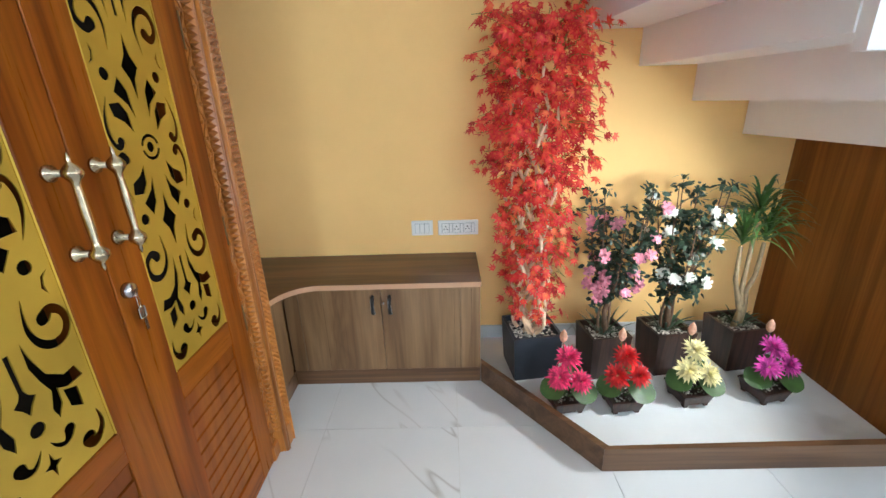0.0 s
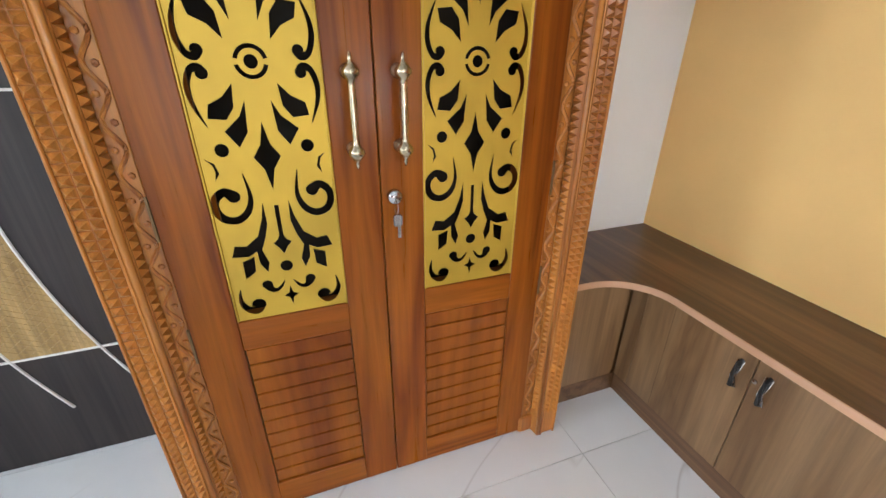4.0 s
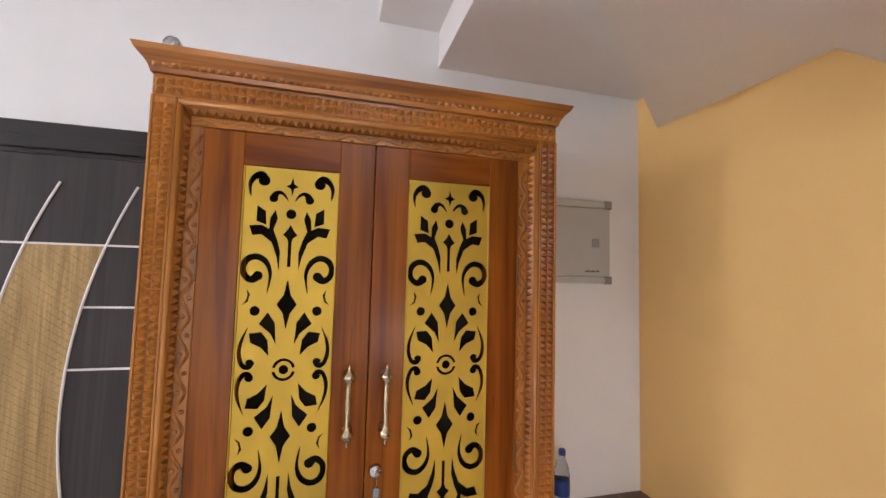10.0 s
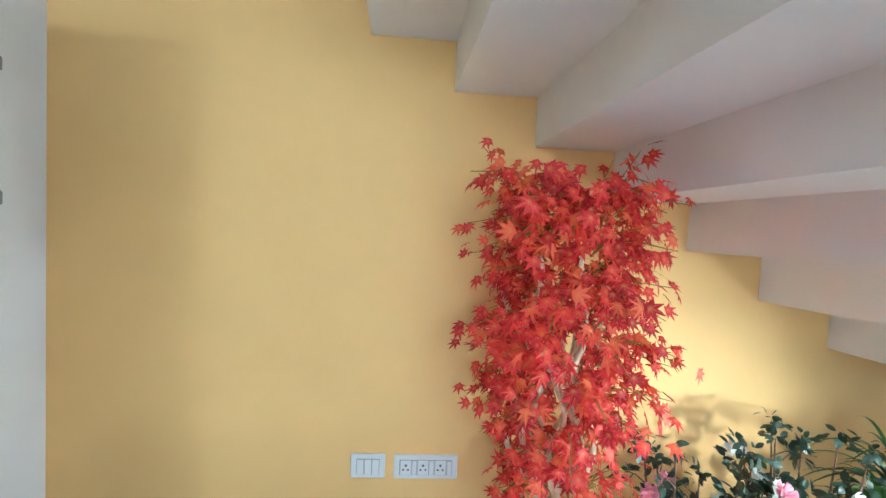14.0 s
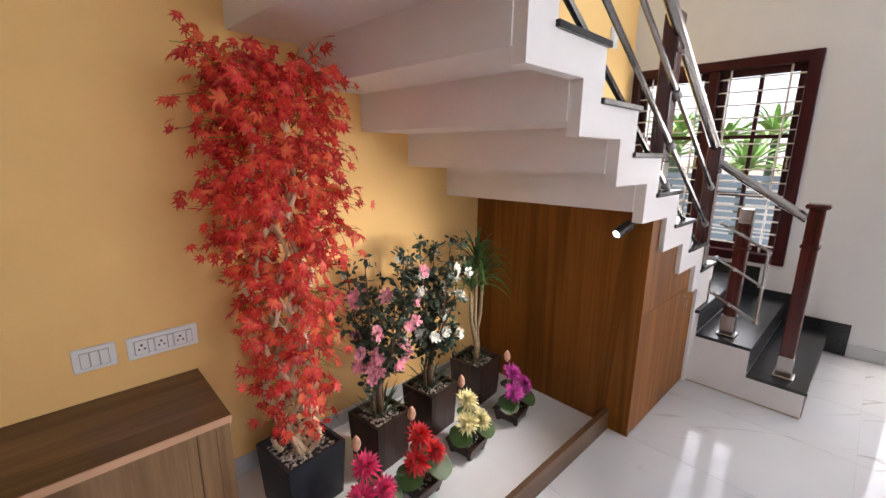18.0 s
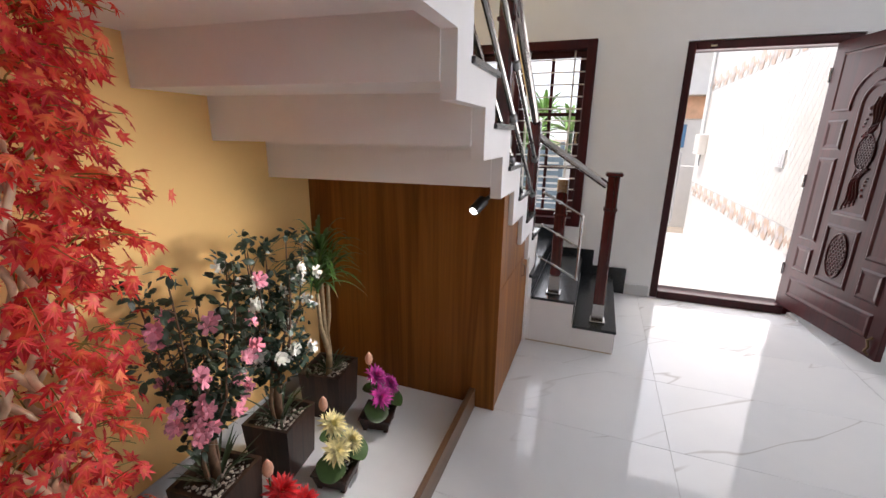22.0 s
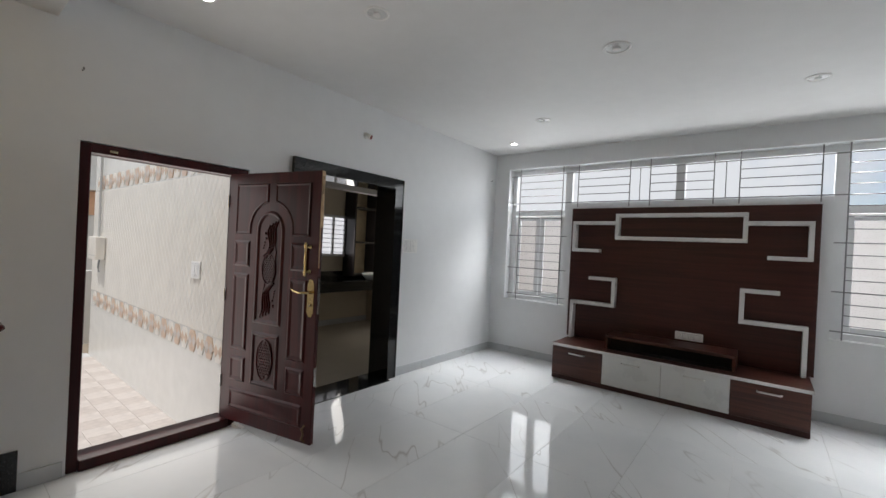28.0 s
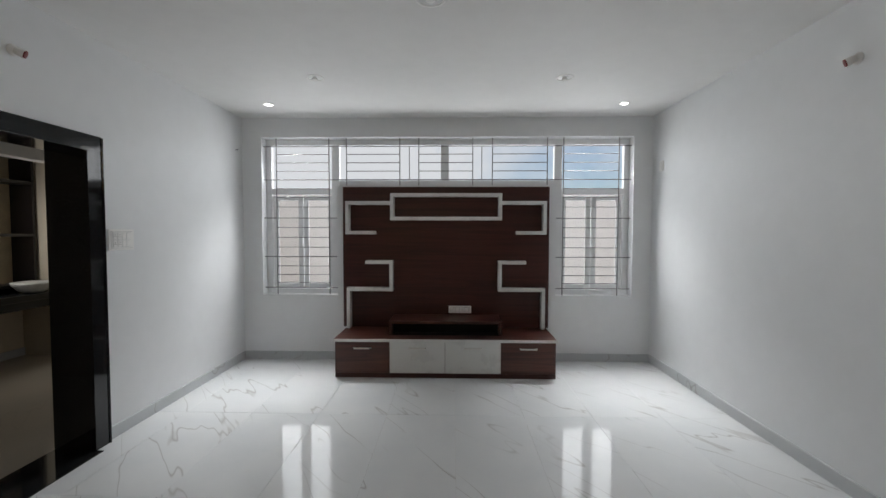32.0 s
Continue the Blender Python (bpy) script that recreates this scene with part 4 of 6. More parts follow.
# ---- distribution board ----
db = thing("distribution_board", "grey metal distribution board with dark corner caps", "fuse box")
part("body", bx(WEST, -1.15, 1.55, 2.01, 1.565, 1.955, 0.004), BOX_GREY, db)
part("cover", bx(-1.15, -1.142, 1.555, 2.005, 1.60, 1.922, 0.003), BOX_GREY, db)
part("trim", bx(-1.15, -1.138, 1.55, 2.01, 1.923, 1.955, 0.003), BOX_GREY, db)
part("trim", bx(-1.15, -1.138, 1.55, 2.01, 1.565, 1.597, 0.003), BOX_GREY, db)
for z in (1.565, 1.923):
    part("corner_cap", bx(-1.151, -1.135, 1.972, 2.014, z - 0.003, z + 0.035, 0.004), BOX_DARK, db, "dark grey corner cap")
part("latch", bx(-1.142, -1.136, 1.905, 1.945, 1.735, 1.775, 0.002), BOX_DARK, db)
bm = bmesh.new()
for k in range(6):
    add_box(bm, -1.1418, -1.141, 1.87 + 0.013 * k, 1.879 + 0.013 * k, 1.618, 1.624 + 0.004 * (k % 2))
part("maker_mark", bm, SLOT, db, "small illegible dark lettering")
part("cover_plate", bx(WEST, WEST + 0.006, 1.62, 1.885, 2.19, 2.42, 0.002), WALL, thing("blank_plate", "white blank cover plate above the fuse box", "cover plate"))


# ---- carved teak prayer-room doors ----
pooja = thing("prayer_room_door_unit", "carved teak double door with gold cutwork panels", "carved door")
FX, LX = -0.70, -0.742  # front of the frame, face of the leaves
Y0, Y1, ZT = 0.246, 1.457, 2.045


def studs(bm, origin, u, v, n, count_u, count_v, du, dv, h):
    """Rows of small pyramids on a plane spanned by u and v, standing out along n."""
    o, u, v, n = Vector(origin), Vector(u), Vector(v), Vector(n)
    for i in range(count_u):
        for j in range(count_v):
            c = o + u * (du * (i + 0.5)) + v * (dv * (j + 0.5))
            q = [bm.verts.new(c + u * a * du * 0.46 + v * b * dv * 0.46) for a, b in ((-1, -1), (1, -1), (1, 1), (-1, 1))]
            top = bm.verts.new(c + n * h)
            for k in range(4):
                bm.faces.new((q[k], q[(k + 1) % 4], top))
    return bm


part("side_cheek", bx(WEST, FX - 0.012, Y0, Y0 + 0.03, 0.0, 2.10), CARVED, pooja)
part("side_cheek", bx(WEST, FX - 0.012, Y1 - 0.03, Y1, 0.0, 2.10), CARVED, pooja)
part("top_board", bx(WEST, FX - 0.012, Y0 + 0.03, Y1 - 0.03, 2.06, 2.10), CARVED, pooja)
# added dark sheet: its colour gives the unlit interior seen through the openings
part("dark_inside", bx(-0.90, -0.89, Y0 + 0.03, Y1 - 0.03, 0.0, 2.06), INTERIOR_SHADE, pooja, "dark sheet painted as the unlit interior behind the cutwork")
for s in (1, -1):
    a = Y0 if s > 0 else Y1

    def ys(p, q):
        return (min(a + s * p, a + s * q), max(a + s * p, a + s * q))
    j = part("jamb", bx(-0.80, FX - 0.006, *ys(0.0, 0.064), 0.0, ZT, 0.003), CARVED, pooja, "carved teak jamb")
    lo, hi = ys(0.006, 0.055)
    part("stud_band", studs(bmesh.new(), (FX - 0.006, lo, 0.11), (0, 1, 0), (0, 0, 1), (1, 0, 0), 2, 88, 0.0245, 0.0218, 0.014), CARVED, j, "double row of carved pyramids")
    for p0, r in ((0.003, 0.004), (0.0585, 0.0038)):
        part("bead", tube([(FX - 0.004, a + s * p0, 0.0), (FX - 0.004, a + s * p0, ZT)], r, 6), CARVED, j)
    part("round_moulding", tube([(FX - 0.010, a + s * 0.067, 0.0), (FX - 0.010, a + s * 0.067, ZT - 0.014)], 0.0085, 10), CARVED, j, smooth=True)
    rev = part("stud_reveal", prism([(FX - 0.006, a + s * 0.064), (FX - 0.016, a + s * 0.076), (-0.752, a + s * 0.083), (-0.80, a + s * 0.083), (-0.80, a + s * 0.064)], "z", 0.0, 2.014), CARVED, pooja, "reveal with carved studs")
    d = Vector((-0.752 - (FX - 0.016), s * 0.007, 0)).normalized()
    nrm = Vector((0.2, s * 0.98, 0)).normalized()
    part("stud_band", studs(bmesh.new(), Vector((FX - 0.018, a + s * 0.0765, 0.11)), d, (0, 0, 1), nrm, 1, 88, 0.032, 0.0215, 0.011), CARVED, rev)
    wv = part("vine_strip", bx(-0.80, -0.748, *ys(0.083, 0.122), 0.0, 1.985, 0.002), CARVED, pooja, "strip carved with a waving vine")
    cy = a + s * 0.1025
    bm = bmesh.new()
    add_tube(bm, [(-0.746, cy + 0.0115 * math.sin(2 * math.pi * i / 12), 0.10 + 0.0085 * i) for i in range(220)], 0.0048, 6)
    for k in range(18):
        z = 0.10 + 0.102 * k
        add_lathe(bm, [(0.0075, 0.0), (0.006, 0.004), (0.0, 0.006)], (-0.7475, cy - 0.007, z + 0.025), (1, 0, 0), 6)
        add_lathe(bm, [(0.0075, 0.0), (0.006, 0.004), (0.0, 0.006)], (-0.7475, cy + 0.007, z + 0.076), (1, 0, 0), 6)
    part("vine", bm, CARVED, wv)
    part("base_block", bx(-0.80, -0.735, *ys(0.076, 0.135), 0.0, 0.075, 0.006), CARVED, pooja, "small carved base block")
hd = part("head", bx(-0.80, FX - 0.006, Y0, Y1, ZT, 2.105, 0.003), CARVED_H, pooja, "carved teak head")
part("stud_band", studs(bmesh.new(), (FX - 0.006, Y0 + 0.006, ZT + 0.004), (0, 1, 0), (0, 0, 1), (1, 0, 0), 53, 2, 0.0226, 0.0235, 0.014), CARVED_H, hd, "double row of carved pyramids")
part("round_moulding", tube([(FX - 0.010, Y0 + 0.065, ZT - 0.009), (FX - 0.010, Y1 - 0.065, ZT - 0.009)], 0.0095, 10), CARVED_H, hd, smooth=True)
rv = part("stud_reveal", prism([(FX - 0.006, ZT), (FX - 0.016, ZT - 0.020), (-0.752, ZT - 0.030), (-0.80, ZT - 0.030), (-0.80, ZT)], "y", Y0 + 0.0765, Y1 - 0.0765), CARVED_H, pooja, "reveal with carved studs")
part("stud_band", studs(bmesh.new(), (FX - 0.018, Y0 + 0.09, ZT - 0.0205), (-0.98, 0, -0.2), (0, 1, 0), (0.2, 0, -0.98), 1, 47, 0.032, 0.0219, 0.010), CARVED_H, rv)
wv = part("vine_strip", bx(-0.80, -0.748, Y0 + 0.0835, Y1 - 0.0835, 1.9855, 2.0145, 0.002), CARVED_H, pooja, "strip carved with a waving vine")
bm = bmesh.new()
add_tube(bm, [(-0.746, Y0 + 0.095 + 0.0085 * i, 1.999 + 0.0095 * math.sin(2 * math.pi * i / 12)) for i in range(120)], 0.0048, 6)
for k in range(10):
    for dy, dz in ((0.025, -0.007), (0.076, 0.007)):
        add_lathe(bm, [(0.0075, 0.0), (0.006, 0.004), (0.0, 0.006)], (-0.7475, Y0 + 0.095 + 0.102 * k + dy, 1.999 + dz), (1, 0, 0), 6)
part("vine", bm, CARVED_H, wv)
# crown: flared moulding that returns at both ends
crown = bmesh.new()
prof = [(-0.06, 2.1055), (0.004, 2.1055), (0.008, 2.120), (0.018, 2.136), (0.034, 2.152), (0.040, 2.166), (0.0, 2.166)]
rows = []
for o, z in prof:
    rows.append([crown.verts.new(p) for p in ((WEST, Y0 - o, z), (FX + o, Y0 - o, z), (FX + o, Y1 + o, z), (WEST, Y1 + o, z))])
for a, b in zip(rows, rows[1:]):
    for k in range(3):
        crown.faces.new((a[k], a[k + 1], b[k + 1], b[k]))
crown.faces.new(rows[-1])
cr = part("crown", crown, CARVED_H, pooja, "flared teak crown moulding")
part("stud_band", studs(bmesh.new(), (FX + 0.007, Y0, 2.117), (0, 1, 0), (0.35, 0, 0.93), (0.93, 0, -0.35), 54, 1, 0.0224, 0.0165, 0.008), CARVED_H, cr)


# cutwork shapes, in units of the half panel: x from the axis, y from the middle upwards
def stroke(path, widths):
    """The outline of a brush stroke with a round start."""
    raw, wide, p, widths = [Vector(q) for q in path], widths, [], []
    for i in range(len(raw) - 1):
        a, b, c, d = raw[max(i - 1, 0)], raw[i], raw[i + 1], raw[min(i + 2, len(raw) - 1)]
        for u in (0.0, 0.25, 0.5, 0.75):
            p.append(b + ((c - a) * u + (2 * a - 5 * b + 4 * c - d) * u * u + (3 * b - a - 3 * c + d) * u ** 3) / 2)
            widths.append(wide[i] * (1 - u) + wide[i + 1] * u)
    p.append(raw[-1]), widths.append(wide[-1])
    left, right = [], []
    for i, c in enumerate(p):
        d = (p[min(i + 1, len(p) - 1)] - p[max(i - 1, 0)]).normalized()
        s = Vector((-d.y, d.x)) * widths[i] / 2
        left.append(c + s), right.append(c - s)
    d = (p[1] - p[0]).normalized()
    s = Vector((-d.y, d.x)) * widths[0] / 2
    cap = [p[0] - s * math.cos(a) - d * (widths[0] / 2) * math.sin(a) for a in (0.5, 1.05, 1.57, 2.1, 2.65)]
    return [tuple(v) for v in left] + [tuple(v) for v in right[::-1]] + [tuple(v) for v in cap]


def disc(cx, cy, r, n=14):
    return [(cx + r * math.cos(2 * math.pi * k / n), cy + r * math.sin(2 * math.pi * k / n)) for k in range(n)]


def star(cx, cy, w, h, pinch=0.3):
    out = []
    for k in range(4):
        ax, ay = ((w, 0), (0, h), (-w, 0), (0, -h))[k]
        bx_, by_ = ((0, h), (-w, 0), (0, -h), (w, 0))[k]
        out.append((cx + ax, cy + ay))
        out.append((cx + (ax + bx_) * pinch, cy + (ay + by_) * pinch))
    return out


AXIS = [star(0, 757, 26, 40, 0.26), disc(0, 640, 21), [(-7, 420), (7, 420), (7, 525), (14, 540), (30, 552), (14, 570), (0, 595), (-14, 570), (-30, 552), (-14, 540), (-7, 525)], star(0, 265, 40, 105, 0.36)]
PAIR = [
    stroke([(112, 775), (124, 796), (150, 785), (166, 752), (160, 706)], (48, 34, 24, 16, 2)),
    stroke([(72, 703), (62, 722), (44, 728), (26, 714), (14, 695)], (36, 24, 15, 10, 2)),
    [(134, 670), (100, 648), (95, 590), (135, 605)],
    [(62, 655), (52, 620), (67, 570), (50, 530), (36, 480), (39, 405), (50, 460), (72, 520), (112, 550), (147, 545), (162, 585), (112, 590), (84, 575), (82, 620)],
    stroke([(118, 380), (142, 364), (168, 382), (175, 415), (158, 448), (122, 458), (87, 435), (70, 385), (80, 310)], (40, 28, 24, 24, 26, 26, 22, 14, 2)),
    [(157, 327), (142, 305), (150, 275), (174, 260), (157, 280), (152, 300)],
    disc(122, 238, 20),
    [(72, 233), (42, 190), (35, 100), (57, 145), (104, 185)],
    [(140, 148), (92, 153), (67, 120), (60, 55), (92, 90), (132, 110)],
    stroke([(130, 28), (138, 14), (158, 22), (172, 62), (168, 110), (144, 172)], (34, 24, 18, 17, 13, 2)),
]
EYE = [disc(0, 0, 19), [(46 * math.cos(a), 46 * math.sin(a)) for a in [0.2 + 0.275 * k for k in range(11)]] + [(34 * math.cos(a), 34 * math.sin(a)) for a in [2.94 - 0.275 * k for k in range(11)]]]
EYE.append([(x, -y) for x, y in EYE[1]][::-1])


def cutwork(yc, half_w, z0, z1):
    """A gold sheet with the openings cut right through it."""
    unit_z, zc = (z1 - z0) / 2 / 830.0, (z0 + z1) / 2
    unit_y = half_w / 193.0
    loops = [[(-193, -830), (193, -830), (193, 830), (-193, 830)]]
    for s in AXIS:
        loops += [s, [(x, -y) for x, y in s][::-1]]
    for s in PAIR:
        for mx in (1, -1):
            for my in (1, -1):
                loops.append([(x * mx, y * my) for x, y in s])
    loops += EYE
    bm = bmesh.new()
    edges = []
    for lp in loops:
        vs = [bm.verts.new((0, yc + x * unit_y, zc + y * unit_z)) for x, y in lp]
        edges += [bm.edges.new((vs[i], vs[(i + 1) % len(vs)])) for i in range(len(vs))]
    bmesh.ops.triangle_fill(bm, use_beauty=True, use_dissolve=False, edges=edges, normal=(1, 0, 0))
    r = bmesh.ops.extrude_face_region(bm, geom=bm.faces[:])
    for v in r["geom"]:
        if isinstance(v, bmesh.types.BMVert):
            v.co.x += 0.003
    bmesh.ops.recalc_face_normals(bm, faces=bm.faces[:])
    for v in bm.verts:
        v.co.x += LX - 0.008
    return bm


for y0, y1, b0, b1 in ((0.369, 0.8475, 0.474, 0.743), (0.8505, 1.334, 0.957, 1.232)):
    lf = part("door_leaf", bx(-0.80, -0.79, y0 + 0.02, b0 + 0.01, 0.02, 1.97), TEAK, pooja, "polished teak door leaf")
    part("stile", bx(-0.80, LX, y0, b0, 0.008, 1.982, 0.002), TEAK, lf)
    part("stile", bx(-0.80, LX, b1, y1, 0.008, 1.982, 0.002), TEAK, lf)
    part("top_rail", bx(-0.80, LX, b0, b1, 1.886, 1.982, 0.002), TEAK_H, lf)
    part("middle_rail", bx(-0.80, LX, b0, b1, 0.628, 0.714, 0.002), TEAK_H, lf)
    part("bottom_rail", bx(-0.80, LX, b0, b1, 0.008, 0.110, 0.002), TEAK_H, lf)
    for k in range(10):
        z = 0.112 + 0.0515 * k
        part("louvre_slat", prism([(-0.795, z), (LX - 0.0095, z + 0.0005), (LX - 0.0065, z + 0.0025), (LX - 0.003, z + 0.0490), (LX - 0.006, z + 0.0508), (-0.795, z + 0.0512)], "y", b0 + 0.0025, b1 - 0.0025), LOUVRE, lf)
    part("gold_panel", cutwork((b0 + b1) / 2, (b1 - b0) / 2, 0.715, 1.885), BRASS, lf, "gold sheet with cut-out floral scrollwork")
    for y in (b0 + 0.003, b1 - 0.003):
        part("gold_bead", tube([(LX - 0.004, y, 0.715), (LX - 0.004, y, 1.885)], 0.003, 5), BRASS, lf)
    ho = y0 - 0.002 if y0 < 0.5 else y1 + 0.002
    for z in (0.62, 0.95, 1.55):
        part("hinge", bx(LX - 0.004, LX + 0.003, ho - 0.003, ho + 0.003, z, z + 0.10, 0.001), DULL_BRASS, lf)
for y in (0.792, 0.901):
    h = part("pull_handle", lathe([(0.002, -0.022), (0.005, -0.012), (0.004, -0.006), (0.011, 0.0), (0.018, 0.010), (0.018, 0.018), (0.011, 0.027), (0.008, 0.032), (0.0075, 0.04), (0.009, 0.095), (0.0075, 0.15), (0.008, 0.158), (0.011, 0.163), (0.018, 0.172), (0.018, 0.180), (0.011, 0.190), (0.004, 0.196), (0.005, 0.202), (0.002, 0.214)], (-0.695, y, 1.106), (0, 0, 1), 14), BRONZE, pooja, "antique brass turned pull handle", smooth=True)
    for z in (1.121, 1.282):
        part("mount", lathe([(0.017, 0.0), (0.017, 0.006), (0.007, 0.012), (0.007, 0.05)], (LX, y, z), (1, 0, 0), 12), BRONZE, h, smooth=True)
lock = part("night_latch", lathe([(0.019, 0.0), (0.019, 0.010), (0.015, 0.016), (0.0, 0.017)], (LX, 0.881, 0.998), (1, 0, 0), 18), CHROME, pooja, "round steel cylinder lock", smooth=True)
part("key", bx(-0.724, -0.7215, 0.872, 0.894, 0.925, 0.955, 0.003), CHROME, lock, "small steel key on a ring")
part("key_ring", tube([(-0.722, 0.881 + 0.004 * math.cos(a), 0.972 + 0.020 * math.sin(a)) for a in [0.35 * i for i in range(19)]], 0.0009, 5), CHROME, lock)
part("key_blade", bx(-0.724, -0.7215, 0.882, 0.890, 0.893, 0.925), CHROME, lock)

# ---- dark flush door beside it ----
ddf = thing("flush_door_frame", "charcoal stepped wooden door frame on white wall", "door frame")
for o, w, d in ((0.0, 0.05, 0.018), (0.05, 0.045, 0.030), (0.095, 0.018, 0.012)):
    part("frame_post", bx(WEST, WEST + d, -0.715 + o, -0.715 + o + w, 0.0, 2.08 - o, 0.002), CHARCOAL_FRAME, ddf)
    part("frame_head", bx(WEST, WEST + d, -0.715 + o + w, 0.244, 2.08 - o - w, 2.08 - o, 0.002), CHARCOAL_FRAME, ddf)
dd = thing("flush_door", "charcoal laminate door with curved veneer band", "door")
part("slab", bx(WEST, WEST + 0.008, -0.602, 0.245, 0.004, 1.966), CHARCOAL, dd)


def arc_y(z):
    return -0.374 + 0.285 * (z - 1.08) ** 2


zs = [0.214 + (1.875 - 0.214) * i / 28 for i in range(29)]
bm = bmesh.new()
for z0, z1 in [(0.437 + (1.658 - 0.437) * i / 24, 0.437 + (1.658 - 0.437) * (i + 1) / 24) for i in range(24)]:
    a = [bm.verts.new((WEST + 0.0105, arc_y(z), z)) for z in (z0, z1)]
    b = [bm.verts.new((WEST + 0.0105, arc_y(z) + 0.235, z)) for z in (z0, z1)]
    bm.faces.new((a[0], b[0], b[1], a[1]))
bmesh.ops.remove_doubles(bm, verts=bm.verts[:], dist=1e-5)
part("veneer_band", bm, OLIVE, dd, "quilted golden-brown veneer band")
bm = bmesh.new()
for k in range(-12, 60):
    c = 0.437 + 0.025 * k
    for sl in (0.62, -0.62):
        pts = []
        for i in range(31):
            u = 0.235 * i / 30
            z = c + sl * u
            if 0.45 < z < 1.645:
                pts.append((WEST + 0.0108, arc_y(z) + min(max(u, 0.004), 0.231), z))
        if len(pts) > 3:
            add_tube(bm, pts, 0.0008, 3)
part("quilting", bm, OLIVE, dd, "raised diamond quilting")
for off in (0.0, 0.235):
    bm = bmesh.new()
    add_tube(bm, [(WEST + 0.011, arc_y(z) + off, z) for z in zs if arc_y(z) + off < 0.24], 0.0045, 5)
    part("inlay_strip", bm, STRIP, dd, "white metal inlay strip")
for z in (1.658, 1.44, 1.226, 0.437):
    segs = ((-0.470, 0.243),) if z in (1.658, 0.437) else ((-0.470, arc_y(z)), (arc_y(z) + 0.235, 0.243))
    for a, b in segs:
        part("inlay_strip", bx(WEST + 0.007, WEST + 0.0135, a, b, z - 0.0035, z + 0.0035), STRIP, dd)
hp = part("lever_plate", bx(WEST + 0.008, WEST + 0.016, -0.572, -0.532, 0.98, 1.20, 0.004), CHARCOAL_FRAME, dd, "dark bronze lever plate")
part("lever", tube([(WEST + 0.016, -0.552, 1.105), (WEST + 0.05, -0.552, 1.105), (WEST + 0.052, -0.53, 1.107), (WEST + 0.052, -0.48, 1.098), (WEST + 0.052, -0.445, 1.108)], 0.008, 8, 0.006), CHARCOAL_FRAME, hp)
hp = part("pull_handle", tube([(WEST + 0.008, -0.555, 1.26), (WEST + 0.045, -0.555, 1.275), (WEST + 0.05, -0.555, 1.32), (WEST + 0.045, -0.555, 1.365), (WEST + 0.008, -0.555, 1.38)], 0.009, 8), CHARCOAL_FRAME, dd, "dark bronze pull handle")
part("floor_stop", tube([(WEST + 0.008, -0.585, 0.21), (WEST + 0.04, -0.585, 0.21), (WEST + 0.055, -0.575, 0.17)], 0.012, 8), CHROME, dd, "small steel door stop")

# ---- low shoe cabinet with the rounded inner corner ----
cab = thing("shoe_cabinet", "low walnut laminate cabinet with rounded corner top", "cabinet")
CF, CT, CR = 1.818, 0.573, 0.153
part("carcass", bx(-0.80, CR - 0.004, CF + 0.02, NORTH - 0.001, 0.0, 0.547), WALNUT, cab)
part("return", bx(WEST, -0.825, Y1 + 0.002, NORTH - 0.001, 0.0, 0.547), WALNUT, cab)
part("plinth", bx(-0.824, CR - 0.004, CF + 0.006, CF + 0.019, 0.0, 0.085), WALNUT_TOP, cab, "walnut plinth")
part("plinth", bx(-0.8245, -0.812, Y1 + 0.002, CF + 0.005, 0.0, 0.085), WALNUT_TOP, cab, "walnut plinth")
for x0, x1, nm in ((-0.811, -0.742, "filler"), (-0.740, -0.337, "door"), (-0.334, 0.048, "door"), (0.050, CR - 0.004, "end_panel")):
    d = part(nm, bx(x0, x1, CF, CF + 0.019, 0.087, 0.546, 0.0015), WALNUT, cab)
    if nm == "door":
        hx = -0.375 if x0 < -0.5 else -0.292
        part("handle", tube([(hx - 0.002, CF, 0.412), (hx - 0.001, CF - 0.016, 0.420), (hx, CF - 0.020, 0.460), (hx + 0.001, CF - 0.016, 0.500), (hx + 0.002, CF, 0.508)], 0.0075, 8), SLOT, d, "dark bow handle with silver edge")
        for sx in (-0.009, 0.009):
            part("handle_edge", tube([(hx + sx, CF - 0.004, 0.412), (hx + sx * 0.7, CF - 0.022, 0.460), (hx + sx, CF - 0.004, 0.508)], 0.0025, 5), CHROME, d)
part("lock", lathe([(0.007, 0), (0.007, 0.004), (0.0, 0.005)], (-0.325, CF, 0.47), (0, -1, 0), 12), CHROME, cab, "tiny steel cam lock")
for x in (-0.62, 0.02, 0.105):
    part("joint_line", bx(x, x + 0.0012, CF - 0.0006, CF + 0.004, 0.09, 0.537), SOIL, cab)
top = [(WEST + 0.001, Y1 + 0.002), (-0.815, Y1 + 0.002), (-0.812, 1.60)]
top += [(-0.812 + 0.19 * (1 - math.cos(a)), 1.60 + 0.212 * math.sin(a)) for a in [math.pi / 2 * i / 10 for i in range(1, 11)]]
top += [(CR, CF - 0.006), (CR, NORTH - 0.001), (WEST + 0.001, NORTH - 0.001)]
part("top", prism(top, "z", 0.548, CT), WALNUT_TOP, cab, "dark walnut top")
bm = bmesh.new()
line = top[1:3 + 10 + 1]
for (xa, ya), (xb, yb) in zip(line, line[1:]):
    d = Vector((xb - xa, yb - ya)).normalized()
    n = Vector((d.y, -d.x)) * 0.004
    q = [(xa, ya), (xb, yb), (xb + n.x, yb + n.y), (xa + n.x, ya + n.y)]
    add_prism(bm, q, "z", 0.5475, CT - 0.001)
part("edge_band", bm, EDGE, cab, "pinkish edge band")
bm = prism([(-0.8245, 1.46), (-0.812, 1.46), (-0.812, 1.80), (-0.8245, 1.80)], "z", 0.087, 0.546)
part("return_face", bm, WALNUT, cab)

